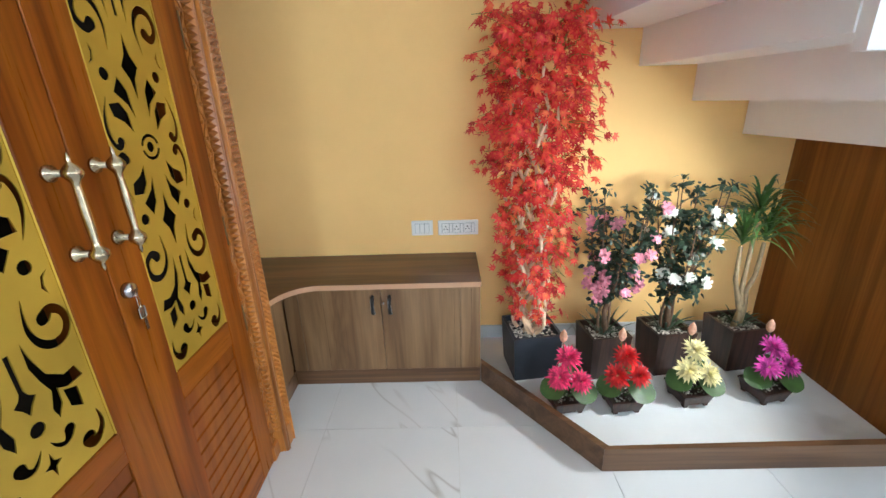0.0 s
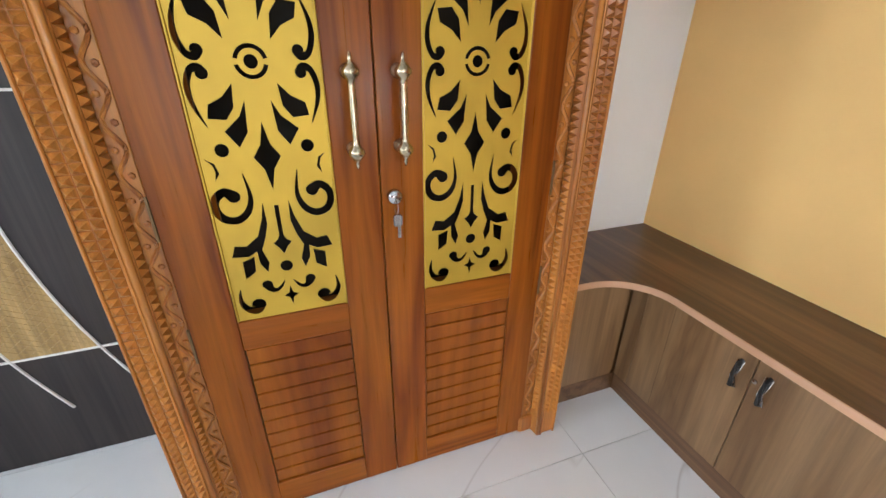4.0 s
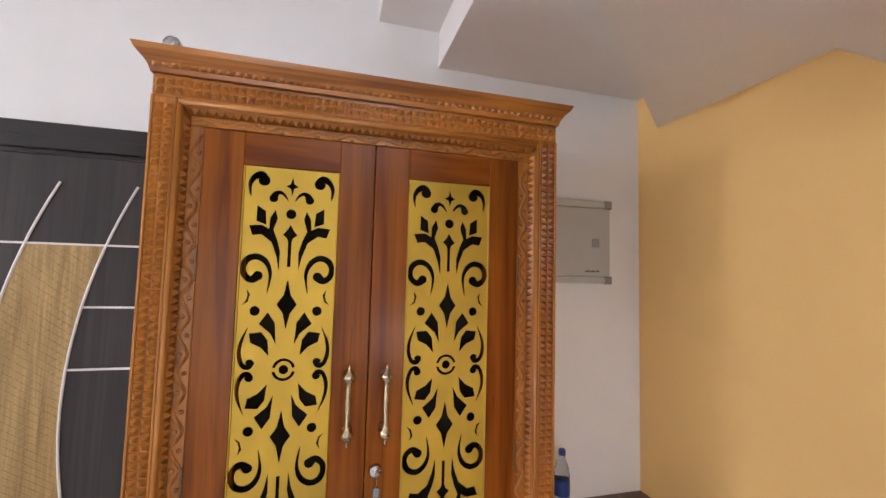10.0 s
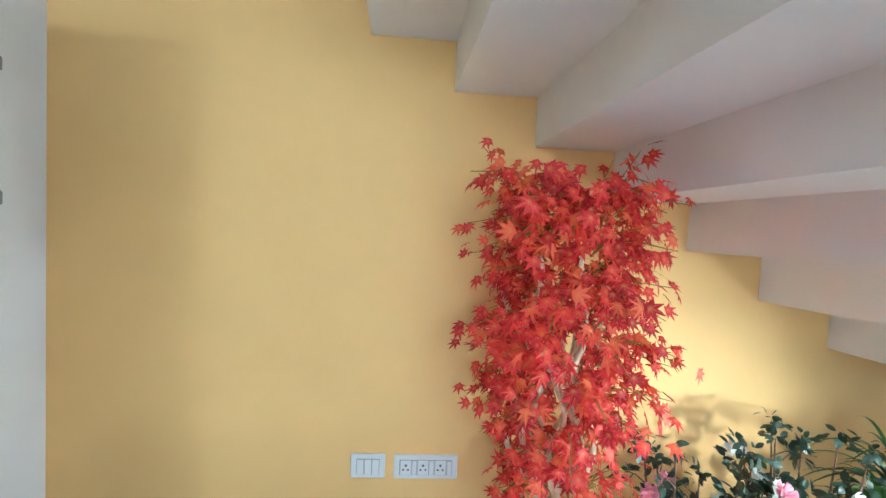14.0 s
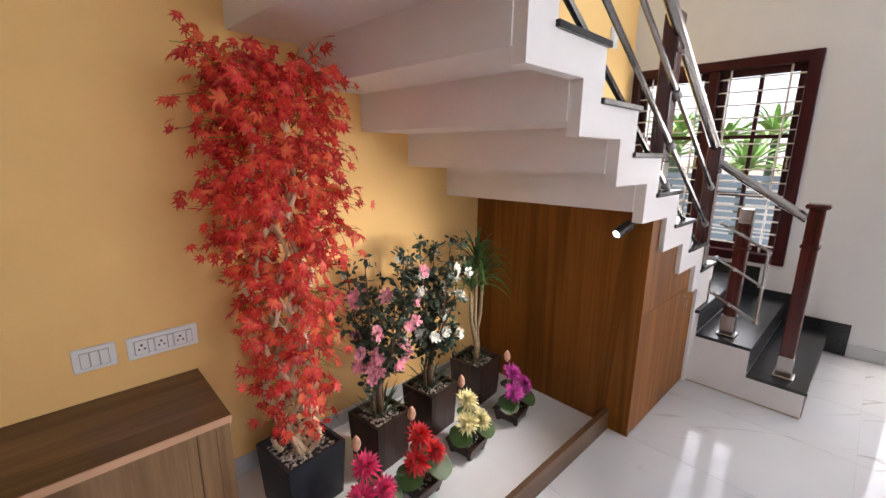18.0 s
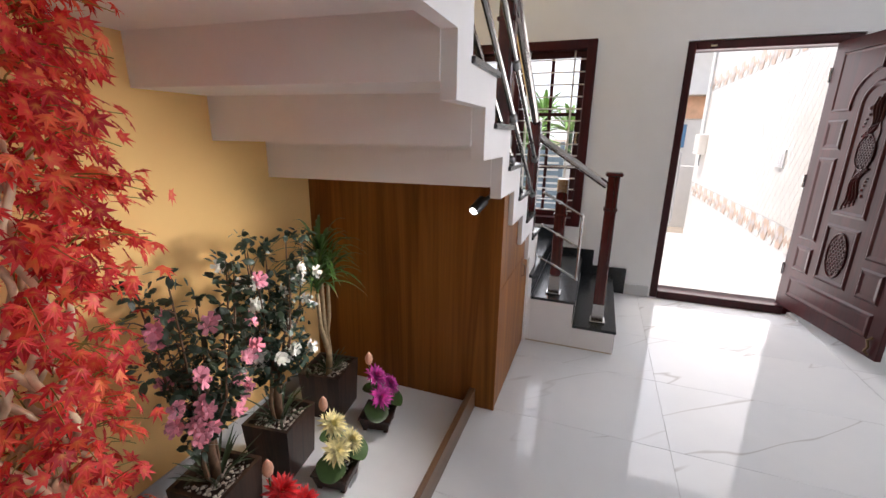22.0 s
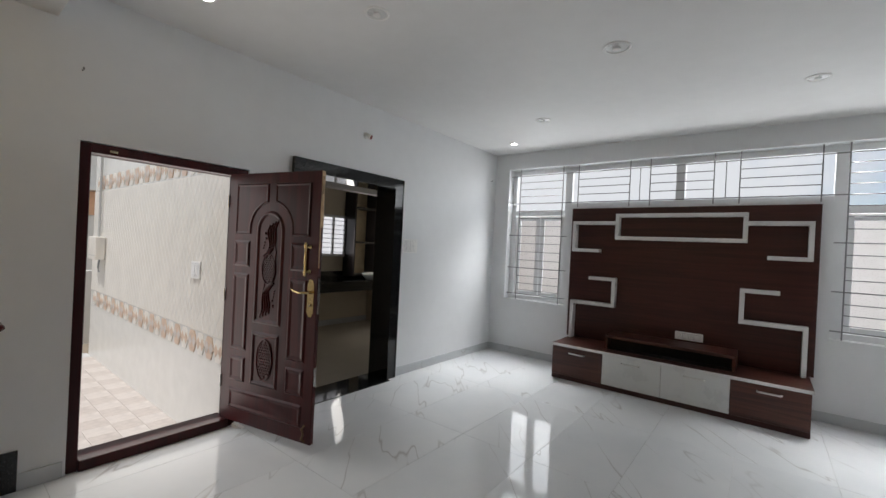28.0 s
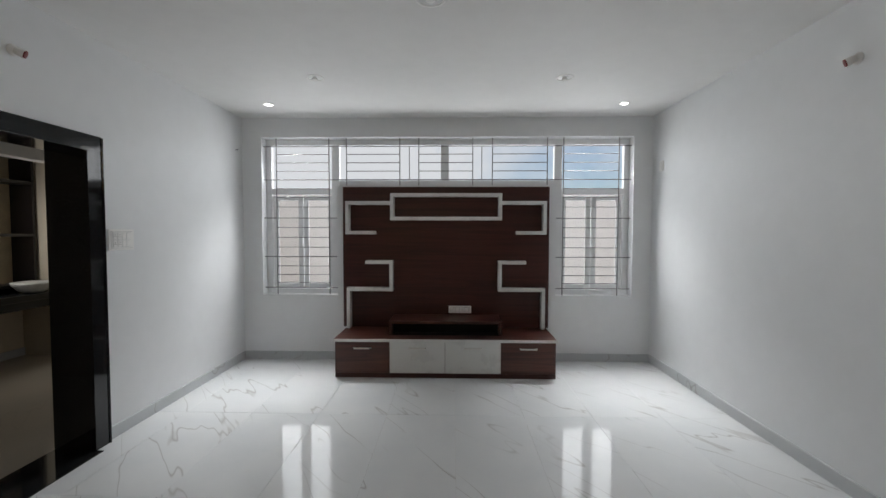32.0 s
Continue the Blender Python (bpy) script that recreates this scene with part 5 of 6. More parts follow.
# ---- planter bed ----
bed = thing("planter_bed", "white tiled plant bed edged with walnut boards", "plant bed")
part("bed_floor", prism([(CR + 0.001, 1.83), (0.59, 1.275), (1.798, 1.275), (1.798, NORTH - 0.013), (CR + 0.001, NORTH - 0.013)], "z", 0.001, 0.02), BED, bed, "white glossy bed surface")
part("kerb_board", prism([(CR, CF), (0.58, 1.253), (0.603, 1.270), (CR, 1.862)], "z", 0.0, 0.11), WALNUT_TOP, bed, "walnut kerb board")
part("kerb_board", prism([(0.581, 1.252), (1.796, 1.252), (1.796, 1.282), (0.604, 1.2705)], "z", 0.0, 0.11), WALNUT_TOP, bed, "walnut kerb board")

# ---- cupboard under the stairs ----
cup = thing("understair_cupboard", "brown oak laminate cupboard built under the stairs", "cupboard")
part("end_panel", bx(1.80, 1.82, 1.152, NORTH - 0.001, 0.0, 1.165), PANEL, cup)
part("lower_door", bx(1.821, 2.62, 1.152, 1.17, 0.012, 0.66), PANEL, cup)
part("upper_flap", prism([(1.821, 0.664), (2.486, 0.664), (2.486, 0.80), (2.194, 0.80), (2.194, 0.966), (1.902, 0.966), (1.902, 1.133), (1.821, 1.133)], "y", 1.152, 1.17), PANEL, cup)
part("handle", tube([(2.43, 1.152, 0.54), (2.43, 1.135, 0.55), (2.43, 1.135, 0.61), (2.43, 1.152, 0.62)], 0.004, 6), CHROME, cup)
part("carcass", bx(1.83, 2.60, 1.18, NORTH - 0.002, 0.0, 0.60), PANEL, cup)

# ---- stair rail ----
rail = thing("stair_railing", "stainless steel stair railing with dark wooden posts", "railing")


def post(x, y, z, h, name="newel"):
    o = part(name, bx(x - 0.035, x + 0.035, y - 0.035, y + 0.035, z + 0.13, z + h, 0.006), MAHOGANY_LIGHT, rail, "dark red-brown wooden post")
    part("collar", bx(x - 0.042, x + 0.042, y - 0.042, y + 0.042, z + h * 0.78, z + h * 0.78 + 0.018, 0.004), MAHOGANY_LIGHT, o)
    part("steel_shoe", bx(x - 0.037, x + 0.037, y - 0.037, y + 0.037, z + 0.012, z + 0.131, 0.002), CHROME, o, "bright steel post shoe")
    part("foot_plate", bx(x - 0.05, x + 0.05, y - 0.05, y + 0.05, z, z + 0.014, 0.004), CHROME, o)
    return o


o = post(2.785, 0.675, 0.167, 0.985)
part("cap", bx(2.785 - 0.052, 2.785 + 0.052, 0.675 - 0.052, 0.675 + 0.052, 1.150, 1.175, 0.008), MAHOGANY_LIGHT, o)
o = post(2.775, 0.977, 0.332, 0.70, "baluster_post")
part("steel_cap", bx(2.775 - 0.034, 2.775 + 0.034, 0.977 - 0.034, 0.977 + 0.034, 1.032, 1.12, 0.004), CHROME, o)
o = post(2.70, 1.17, 0.754, 0.72, "corner_post")
o = post(1.90, 1.20, 1.258, 0.76, "corner_post")


def hz(x):
    return 1.44 + 0.58 * (2.70 - x)


part("handrail", tube([(2.785, 0.71, 1.09), (2.755, 1.10, 1.345), (2.74, 1.17, 1.40)], 0.024, 12), CHROME, rail, "round steel handrail")
part("handrail", tube([(2.74, 1.17, hz(2.74) + 0.02), (-0.1, 1.17, hz(-0.1) + 0.02)], 0.026, 12), CHROME, rail, "round steel handrail")
for d in (0.22, 0.44, 0.62):
    part("rail_bar", tube([(2.74, 1.155, hz(2.74) - d), (-0.1, 1.155, hz(-0.1) - d)], 0.012, 8), CHROME, rail)
    for x in (2.66, 1.90):
        part("clamp", tube([(x - 0.02, 1.155, hz(x - 0.02) - d), (x + 0.02, 1.155, hz(x + 0.02) - d)], 0.018, 8), BOX_DARK, rail)
for z0, z1 in ((1.03, 0.90), (0.82, 0.69), (0.60, 0.475)):
    part("short_bar", tube([(2.70, 1.078, z0), (2.70, 0.835, z1)], 0.009, 8), CHROME, rail)
    for y, z in ((1.078, z0), (0.835, z1), (0.977, z0 - (z0 - z1) * 0.42)):
        part("ball_joint", lathe([(0.002, -0.014), (0.012, -0.008), (0.014, 0), (0.012, 0.008), (0.002, 0.014)], (2.70, y, z), (0, 0, 1), 8), CHROME, rail)
part("upright_bar", tube([(2.70, 0.835, 0.475), (2.70, 0.835, 0.90)], 0.009, 8), CHROME, rail)

# ---- spot lamp under the stairs ----
spot = thing("spot_lamp", "small black spot lamp lit under the stairs", "lamp")
d = Vector((-0.10, 0.040, -0.060)).normalized()
part("barrel", tube([(1.74, 1.235, 1.105), tuple(Vector((1.74, 1.235, 1.105)) + d * 0.080)], 0.025, 14), SLOT, spot, "black lamp barrel")
part("lens", tube([tuple(Vector((1.74, 1.235, 1.105)) + d * 0.0805), tuple(Vector((1.74, 1.235, 1.105)) + d * 0.0825)], 0.016, 14), SPOT_ON, spot, "glowing lens")
part("bracket", tube([(1.74, 1.235, 1.105), (1.775, 1.22, 1.115), (1.799, 1.215, 1.12)], 0.010, 8), SLOT, spot)
sp = new("spot_light", bpy.data.lights.new("spot_light", "SPOT"))
sp.data.energy, sp.data.spot_size, sp.data.spot_blend, sp.data.shadow_soft_size, sp.data.color = 20, radians(120), 1.0, 0.045, (1, 0.95, 0.88)
sp.matrix_world = look(tuple(Vector((1.74, 1.235, 1.105)) + d * 0.095), (0.45, 1.86, 0.46))


# ---- plants ----
rng = random.Random(7)


def planter(name, label, place, turn, top, bottom, h, m, stuff, extra=None):
    t = thing(name, label, "potted plant", place, turn)
    bm = bmesh.new()
    a, b, w = bottom / 2, top / 2, 0.014
    rings = [[bm.verts.new((x * r, y * r, z)) for x, y in ((-1, -1), (1, -1), (1, 1), (-1, 1))] for r, z in ((a, 0.0), (b, h), (b - w, h), (b - w - 0.004, h - 0.03))]
    for p, q in zip(rings, rings[1:]):
        for k in range(4):
            bm.faces.new((p[k], p[(k + 1) % 4], q[(k + 1) % 4], q[k]))
    bm.faces.new(rings[0][::-1])
    bm.faces.new(rings[-1])
    bmesh.ops.recalc_face_normals(bm, faces=bm.faces[:])
    part("pot", bm, m, t, "dark square planter pot")
    bm = bmesh.new()
    for _ in range(stuff):
        x, y = rng.uniform(-b + 0.02, b - 0.02), rng.uniform(-b + 0.02, b - 0.02)
        r = rng.uniform(0.004, 0.008)
        c = Vector((x, y, h - 0.028 + rng.uniform(0, 0.008)))
        vs = [bm.verts.new(c + Vector(o) * r) for o in ((1.3, 0, 0), (0, 1.1, 0), (-1.2, 0, 0), (0, -1, 0), (0.1, 0, 0.8), (0, 0.1, -0.8))]
        for k in range(4):
            bm.faces.new((vs[k], vs[(k + 1) % 4], vs[4]))
            bm.faces.new((vs[(k + 1) % 4], vs[k], vs[5]))
    p = part("pebble_bed", bm, PEBBLE, t, "pale mixed pebbles")
    p["kind"] = "stuff"
    return t


class Leaves:
    """Gathers many small blades into one mesh."""

    def __init__(self):
        self.v, self.f, self.heart = [], [], []

    def fan(self, centre, normal, up, outline, size, cup=0.0):
        n = Vector(normal).normalized()
        u = Vector(up)
        u = (u - n * u.dot(n)).normalized()
        s = u.cross(n)
        o = len(self.v)
        c = Vector(centre)
        self.v.append(tuple(c)), self.heart.append(1.0)
        for x, y in outline:
            r2 = x * x + y * y
            self.v.append(tuple(c + (s * x + u * y) * size - n * cup * size * r2)), self.heart.append(0.0)
        k = len(outline)
        self.f += [(o, o + 1 + i, o + 1 + (i + 1) % k) for i in range(k)]

    def blade(self, root, tip, width, sag, side=None, steps=5, fold=0.25):
        r, t = Vector(root), Vector(tip)
        d = t - r
        s = (side or d.cross(Vector((0, 0, 1)))).normalized()
        o = len(self.v)
        for i in range(steps + 1):
            a = i / steps
            c = r + d * a + Vector((0, 0, sag * 4 * a * (1 - a)))
            w = width * (0.55 + 1.6 * a * (1 - a)) * (1 - a ** 3) * 0.5
            self.v += [tuple(c - s * w), tuple(c - Vector((0, 0, w * fold))), tuple(c + s * w)]
            self.heart += [0.0, 1.0 - a, 0.0]
        for i in range(steps):
            q = o + 3 * i
            self.f += [(q, q + 1, q + 4, q + 3), (q + 1, q + 2, q + 5, q + 4)]

    def put(self, name, m, parent, label=""):
        me = bpy.data.meshes.new(name)
        me.from_pydata(self.v, [], self.f)
        at = me.attributes.new("heart", "FLOAT", "POINT")
        at.data.foreach_set("value", self.heart)
        me.materials.append(m)
        ob = new(name, me)
        ob.parent = parent
        if label:
            ob["label"] = label
        return ob


MAPLE_SHAPE = []
for ang, rad, half in ((0, 1.0, 11), (42, 0.95, 10), (84, 0.78, 10), (132, 0.42, 10), (228, 0.42, 10), (276, 0.78, 10), (318, 0.95, 10)):
    for da, rr in ((-21, 0.40), (-8, rad * 0.66), (0, rad), (8, rad * 0.66)):
        a = radians(ang + da)
        MAPLE_SHAPE.append((math.sin(a) * rr, math.cos(a) * rr))

tree = planter("maple_tree", "tall artificial red maple in slate square planter", (0.420, 1.915, 0.02), 7, 0.25, 0.225, 0.25, POT_BLACK, 260)
for k in range(12):
    a = 2 * math.pi * k / 12 + 0.3
    r0, r1 = rng.uniform(0.030, 0.090), rng.uniform(0.05, 0.15)
    ph, fr_ = rng.uniform(0, 6), rng.uniform(6.0, 9.0)
    top_z = rng.uniform(1.25, 1.62)
    pts = []
    for i in range(44):
        q = i / 43
        z = 0.22 + (top_z - 0.22) * q
        rr = r0 + (r1 - r0) * q
        wob = 0.025 * (1 - 0.35 * q)
        pts.append((rr * math.cos(a + 0.3 * q) - 0.03 * q + wob * math.sin(fr_ * 4 * q + ph), rr * math.sin(a + 0.3 * q) + wob * math.cos(fr_ * 4.4 * q + ph * 1.3), z))
    part("stem", tube(pts, 0.0108, 7, 0.0065), STEM_PALE, tree, "pale twisted stem", smooth=True)
lv, tw = Leaves(), bmesh.new()


def spray(root, tip, lift, count, small):
    """One wiry twig with leaves set along its outer part."""
    mid = (root + tip) / 2 + Vector((0, 0, lift))
    add_tube(tw, [tuple(root), tuple((root + mid) / 2 + Vector((0, 0, lift * 0.3))), tuple(mid), tuple(tip)], 0.0022, 4, 0.0011)
    out = Vector((tip.x - root.x, tip.y - root.y, 0))
    out = out.normalized() if out.length > 1e-4 else Vector((1, 0, 0))
    for i in range(count):
        f = 0.25 + 0.80 * (i + rng.random()) / count
        p = root * (1 - f) ** 2 + mid * (2 * f * (1 - f)) + tip * f ** 2
        p = p + Vector((rng.uniform(-0.034, 0.034), rng.uniform(-0.034, 0.034), rng.uniform(-0.030, 0.030)))
        p.y = min(p.y, 0.285)
        n = (out * rng.uniform(0.0, 0.9) + Vector((rng.uniform(-0.6, 0.6), rng.uniform(-1.0, 0.3), rng.uniform(0.1, 0.95)))).normalized()
        up = (out * 0.7 + Vector((rng.uniform(-0.8, 0.8), rng.uniform(-0.8, 0.8), rng.uniform(-0.8, 0.15)))).normalized()
        lv.fan(p, n, up, MAPLE_SHAPE, rng.uniform(0.024, 0.039) * small, rng.uniform(0.0, 0.4))


for k in range(290):
    q = (k + rng.random()) / 290
    z = 0.37 + 1.33 * q ** 0.78
    a = k * 2.39996 + rng.uniform(-0.5, 0.5)
    wide = 0.158 + 0.146 * min(1, max(0, (z - 0.45) / 0.85)) - max(0.0, z - 1.66) * 0.5
    wide *= rng.uniform(0.55, 1.0) if z > 0.95 else rng.uniform(0.72, 1.0)
    out = Vector((math.cos(a) * 1.04, math.sin(a) * 0.92, 0))
    lean = Vector((-0.004 * min(1.0, z / 1.2), 0, 0))
    tip = out * wide + lean + Vector((0, 0, z - rng.uniform(-0.02, 0.08)))
    tip.y = min(tip.y, 0.272)
    root = out * (wide * rng.uniform(0.25, 0.45)) + lean + Vector((0, 0, z - rng.uniform(0.0, 0.10)))
    spray(root, tip, rng.uniform(0.01, 0.05), 10 if z > 1.05 else 5, 1.07)
for k in range(16):
    a = k * 2.39996
    root = Vector((0.10 * math.cos(a) - 0.03, 0.09 * math.sin(a), 1.52))
    tip = Vector((rng.uniform(0.12, 0.24) * math.cos(a) - 0.045, min(0.25, 0.18 * math.sin(a)), rng.uniform(1.62, 1.77)))
    spray(root, tip, 0.05, 9, 1.02)
lv.put("foliage", MAPLE, tree, "red and orange maple leaves")["kind"] = "stuff"
part("twig_spray", tw, TWIG, tree, "thin greenish twigs")["kind"] = "stuff"

OVAL = [(0.0, 1.0), (0.30, 0.60), (0.42, 0.2), (0.30, -0.3), (0.0, -0.6), (-0.30, -0.3), (-0.42, 0.2), (-0.30, 0.60)]
PETAL5 = [(math.sin(2 * math.pi * k / 20) * (1.0 if k % 4 else 0.45), math.cos(2 * math.pi * k / 20) * (1.0 if k % 4 else 0.45)) for k in range(20)]


def azalea(label, place, petal, flower_label, lean, seed, height, wide):
    r = random.Random(seed)
    t = planter("azalea_bush", label, place, 7, 0.205, 0.180, 0.24, POT_BROWN, 170)
    trunk = [(0, 0, 0.2), (0.008, 0.01, 0.27), (-0.008 + lean * 0.1, 0.0, 0.34), (0.012 + lean * 0.2, 0.008, 0.42), (lean * 0.5, 0, 0.56)]
    part("trunk", tube(trunk, 0.017, 8, 0.010), STEM_BROWN, t, "knotted brown trunk", smooth=True)
    for k in range(2):
        part("trunk", tube([(0.02 * (k * 2 - 1), 0.01, 0.2), (0.03 * (k * 2 - 1), 0.012, 0.3), (0.015 * (k * 2 - 1) + lean * 0.2, 0.01, 0.45)], 0.009, 7, 0.006), STEM_BROWN, t)
    L, F, F2, tw = Leaves(), Leaves(), Leaves(), bmesh.new()
    tips = []
    # upright main limbs, each with short twigs that end in rosettes of leaves
    for k in range(9):
        a = 2 * math.pi * k / 9 + r.uniform(-0.3, 0.3)
        reach = wide * r.uniform(0.45, 0.95)
        base = Vector((lean * 0.3, 0, 0.38 + 0.02 * (k % 3)))
        end = Vector((lean + reach * math.cos(a), reach * math.sin(a) * 0.9, height * r.uniform(0.80, 1.0)))
        knee = Vector((base.x + (end.x - base.x) * 0.75, base.y + (end.y - base.y) * 0.75, base.z + (end.z - base.z) * 0.42))
        add_tube(tw, [tuple(base), tuple(knee), tuple((knee + end) / 2 + Vector((0.006, 0.004, 0))), tuple(end)], 0.0052, 5, 0.0022)
        for i in range(10):
            f = (i + r.uniform(0.2, 0.8)) / 10
            p = base * (1 - f) ** 2 + knee * (2 * f * (1 - f)) + end * f ** 2
            an = r.uniform(0, 2 * math.pi)
            tip = p + Vector((math.cos(an), math.sin(an) * 0.9, r.uniform(-0.1, 0.7))) * r.uniform(0.035, 0.085)
            if i == 9:
                tip = end + Vector((0, 0, 0.02))
            add_tube(tw, [tuple(p), tuple((p + tip) / 2 + Vector((0, 0, 0.008))), tuple(tip)], 0.0024, 4, 0.0014)
            tips.append(tip)
            for m_ in range(12):
                c = tip + Vector((r.uniform(-1, 1), r.uniform(-1, 1), r.uniform(-0.9, 0.6))) * 0.036
                n = Vector((r.uniform(-1, 1), r.uniform(-1.2, 0.8), r.uniform(0.1, 1.3)))
                L.fan(c, n, tuple((c - tip) + Vector((r.uniform(-0.01, 0.01), 0, r.uniform(-0.01, 0.012)))), OVAL, r.uniform(0.017, 0.027), 0.25)
    front = sorted(tips, key=lambda v: v.y + 0.5 * v.x + r.uniform(0, 0.16))[:52]
    for tip in r.sample(front, 22 if petal is PET_PINK else 20):
        away = Vector((tip.x - lean * 0.6, tip.y, 0.02))
        c = tip + away.normalized() * 0.030 + Vector((-0.006, -0.016, r.uniform(0, 0.025)))
        for _ in range(4):
            n = Vector((r.uniform(-0.9, 0.9), -1, r.uniform(-0.4, 0.9)))
            F.fan(c + Vector((r.uniform(-1, 1), r.uniform(-1, 1), r.uniform(-1, 1))) * 0.011, n + away.normalized() * 0.6, (r.uniform(-1, 1), 0, 1), PETAL5, r.uniform(0.019, 0.028), -0.45)
    for k in range(26):
        a = 2 * math.pi * k / 26 + r.uniform(-0.1, 0.1)
        d = r.uniform(0.09, 0.17)
        F2.blade((0.02 * math.cos(a), 0.02 * math.sin(a), 0.215), (d * math.cos(a), d * math.sin(a), 0.215 + r.uniform(0.03, 0.12)), 0.013, r.uniform(0.0, 0.03))
    L.put("foliage", LEAF_DARK, t, "small dark green leaves")["kind"] = "stuff"
    F.put("bloom", petal, t, flower_label)["kind"] = "stuff"
    F2.put("grass_tuft", LEAF_GRASS, t, "grassy green tuft at the base")["kind"] = "stuff"
    part("twig_spray", tw, STEM_BROWN, t)["kind"] = "stuff"
    return t


azalea("artificial azalea with pink blossoms in brown planter", (0.785, 1.885, 0.02), PET_PINK, "pink blossoms", 0.03, 11, 0.96, 0.185)
azalea("artificial azalea with white blossoms in brown planter", (1.115, 1.905, 0.02), PET_WHITE, "white blossoms", 0.045, 23, 0.97, 0.175)

drac = planter("dracaena_plant", "artificial dracaena with three canes in brown planter", (1.50, 1.935, 0.02), 7, 0.215, 0.190, 0.24, POT_BROWN, 170)
L, F2 = Leaves(), Leaves()
for dx, dy, h, n in ((-0.020, 0.0, 0.73, 44), (0.055, 0.01, 0.62, 40), (-0.095, -0.02, 0.62, 36)):
    part("cane", tube([(dx * 0.3, dy * 0.5, 0.2), (dx * 0.35 + 0.012, dy, 0.30), (dx * 0.5 - 0.008, dy * 1.1, 0.40), (dx * 0.9, dy, 0.49), (dx, dy, h + 0.04)], 0.0150, 8, 0.009), STEM_TAN, drac, "tan ringed cane", smooth=True)
    for i in range(n):
        a = i * 2.39996 + rng.uniform(-0.3, 0.3)
        e = -0.10 + 1.30 * (i + rng.random()) / n
        ln = rng.uniform(0.17, 0.29) * (0.8 + 0.2 * math.cos(e))
        root = Vector((dx, dy, h + 0.05 + 0.07 * i / n))
        flat = ln * (0.30 + 0.70 * math.cos(e))
        tip = root + Vector((math.cos(a) * flat, math.sin(a) * flat * 0.9, ln * (0.80 * math.sin(e) - 0.16)))
        if drac.matrix_basis.translation.y + tip.y > 2.19:
            tip.y = 0.245
        if drac.matrix_basis.translation.x + tip.x > 1.78:
            tip.x = 0.27
        L.blade(root, tip, rng.uniform(0.013, 0.019), rng.uniform(0.20, 0.32) * ln, None, 8)
for k in range(30):
    a = 2 * math.pi * k / 30
    d = rng.uniform(0.08, 0.15)
    F2.blade((0.02 * math.cos(a), 0.02 * math.sin(a), 0.215), (d * math.cos(a), d * math.sin(a), 0.215 + rng.uniform(0.01, 0.07)), 0.010, rng.uniform(0.0, 0.03))
L.put("foliage", LEAF_PALM, drac, "long arching green leaves")["kind"] = "stuff"
F2.put("grass_tuft", LEAF_GRASS, drac, "grassy green tuft at the base")["kind"] = "stuff"


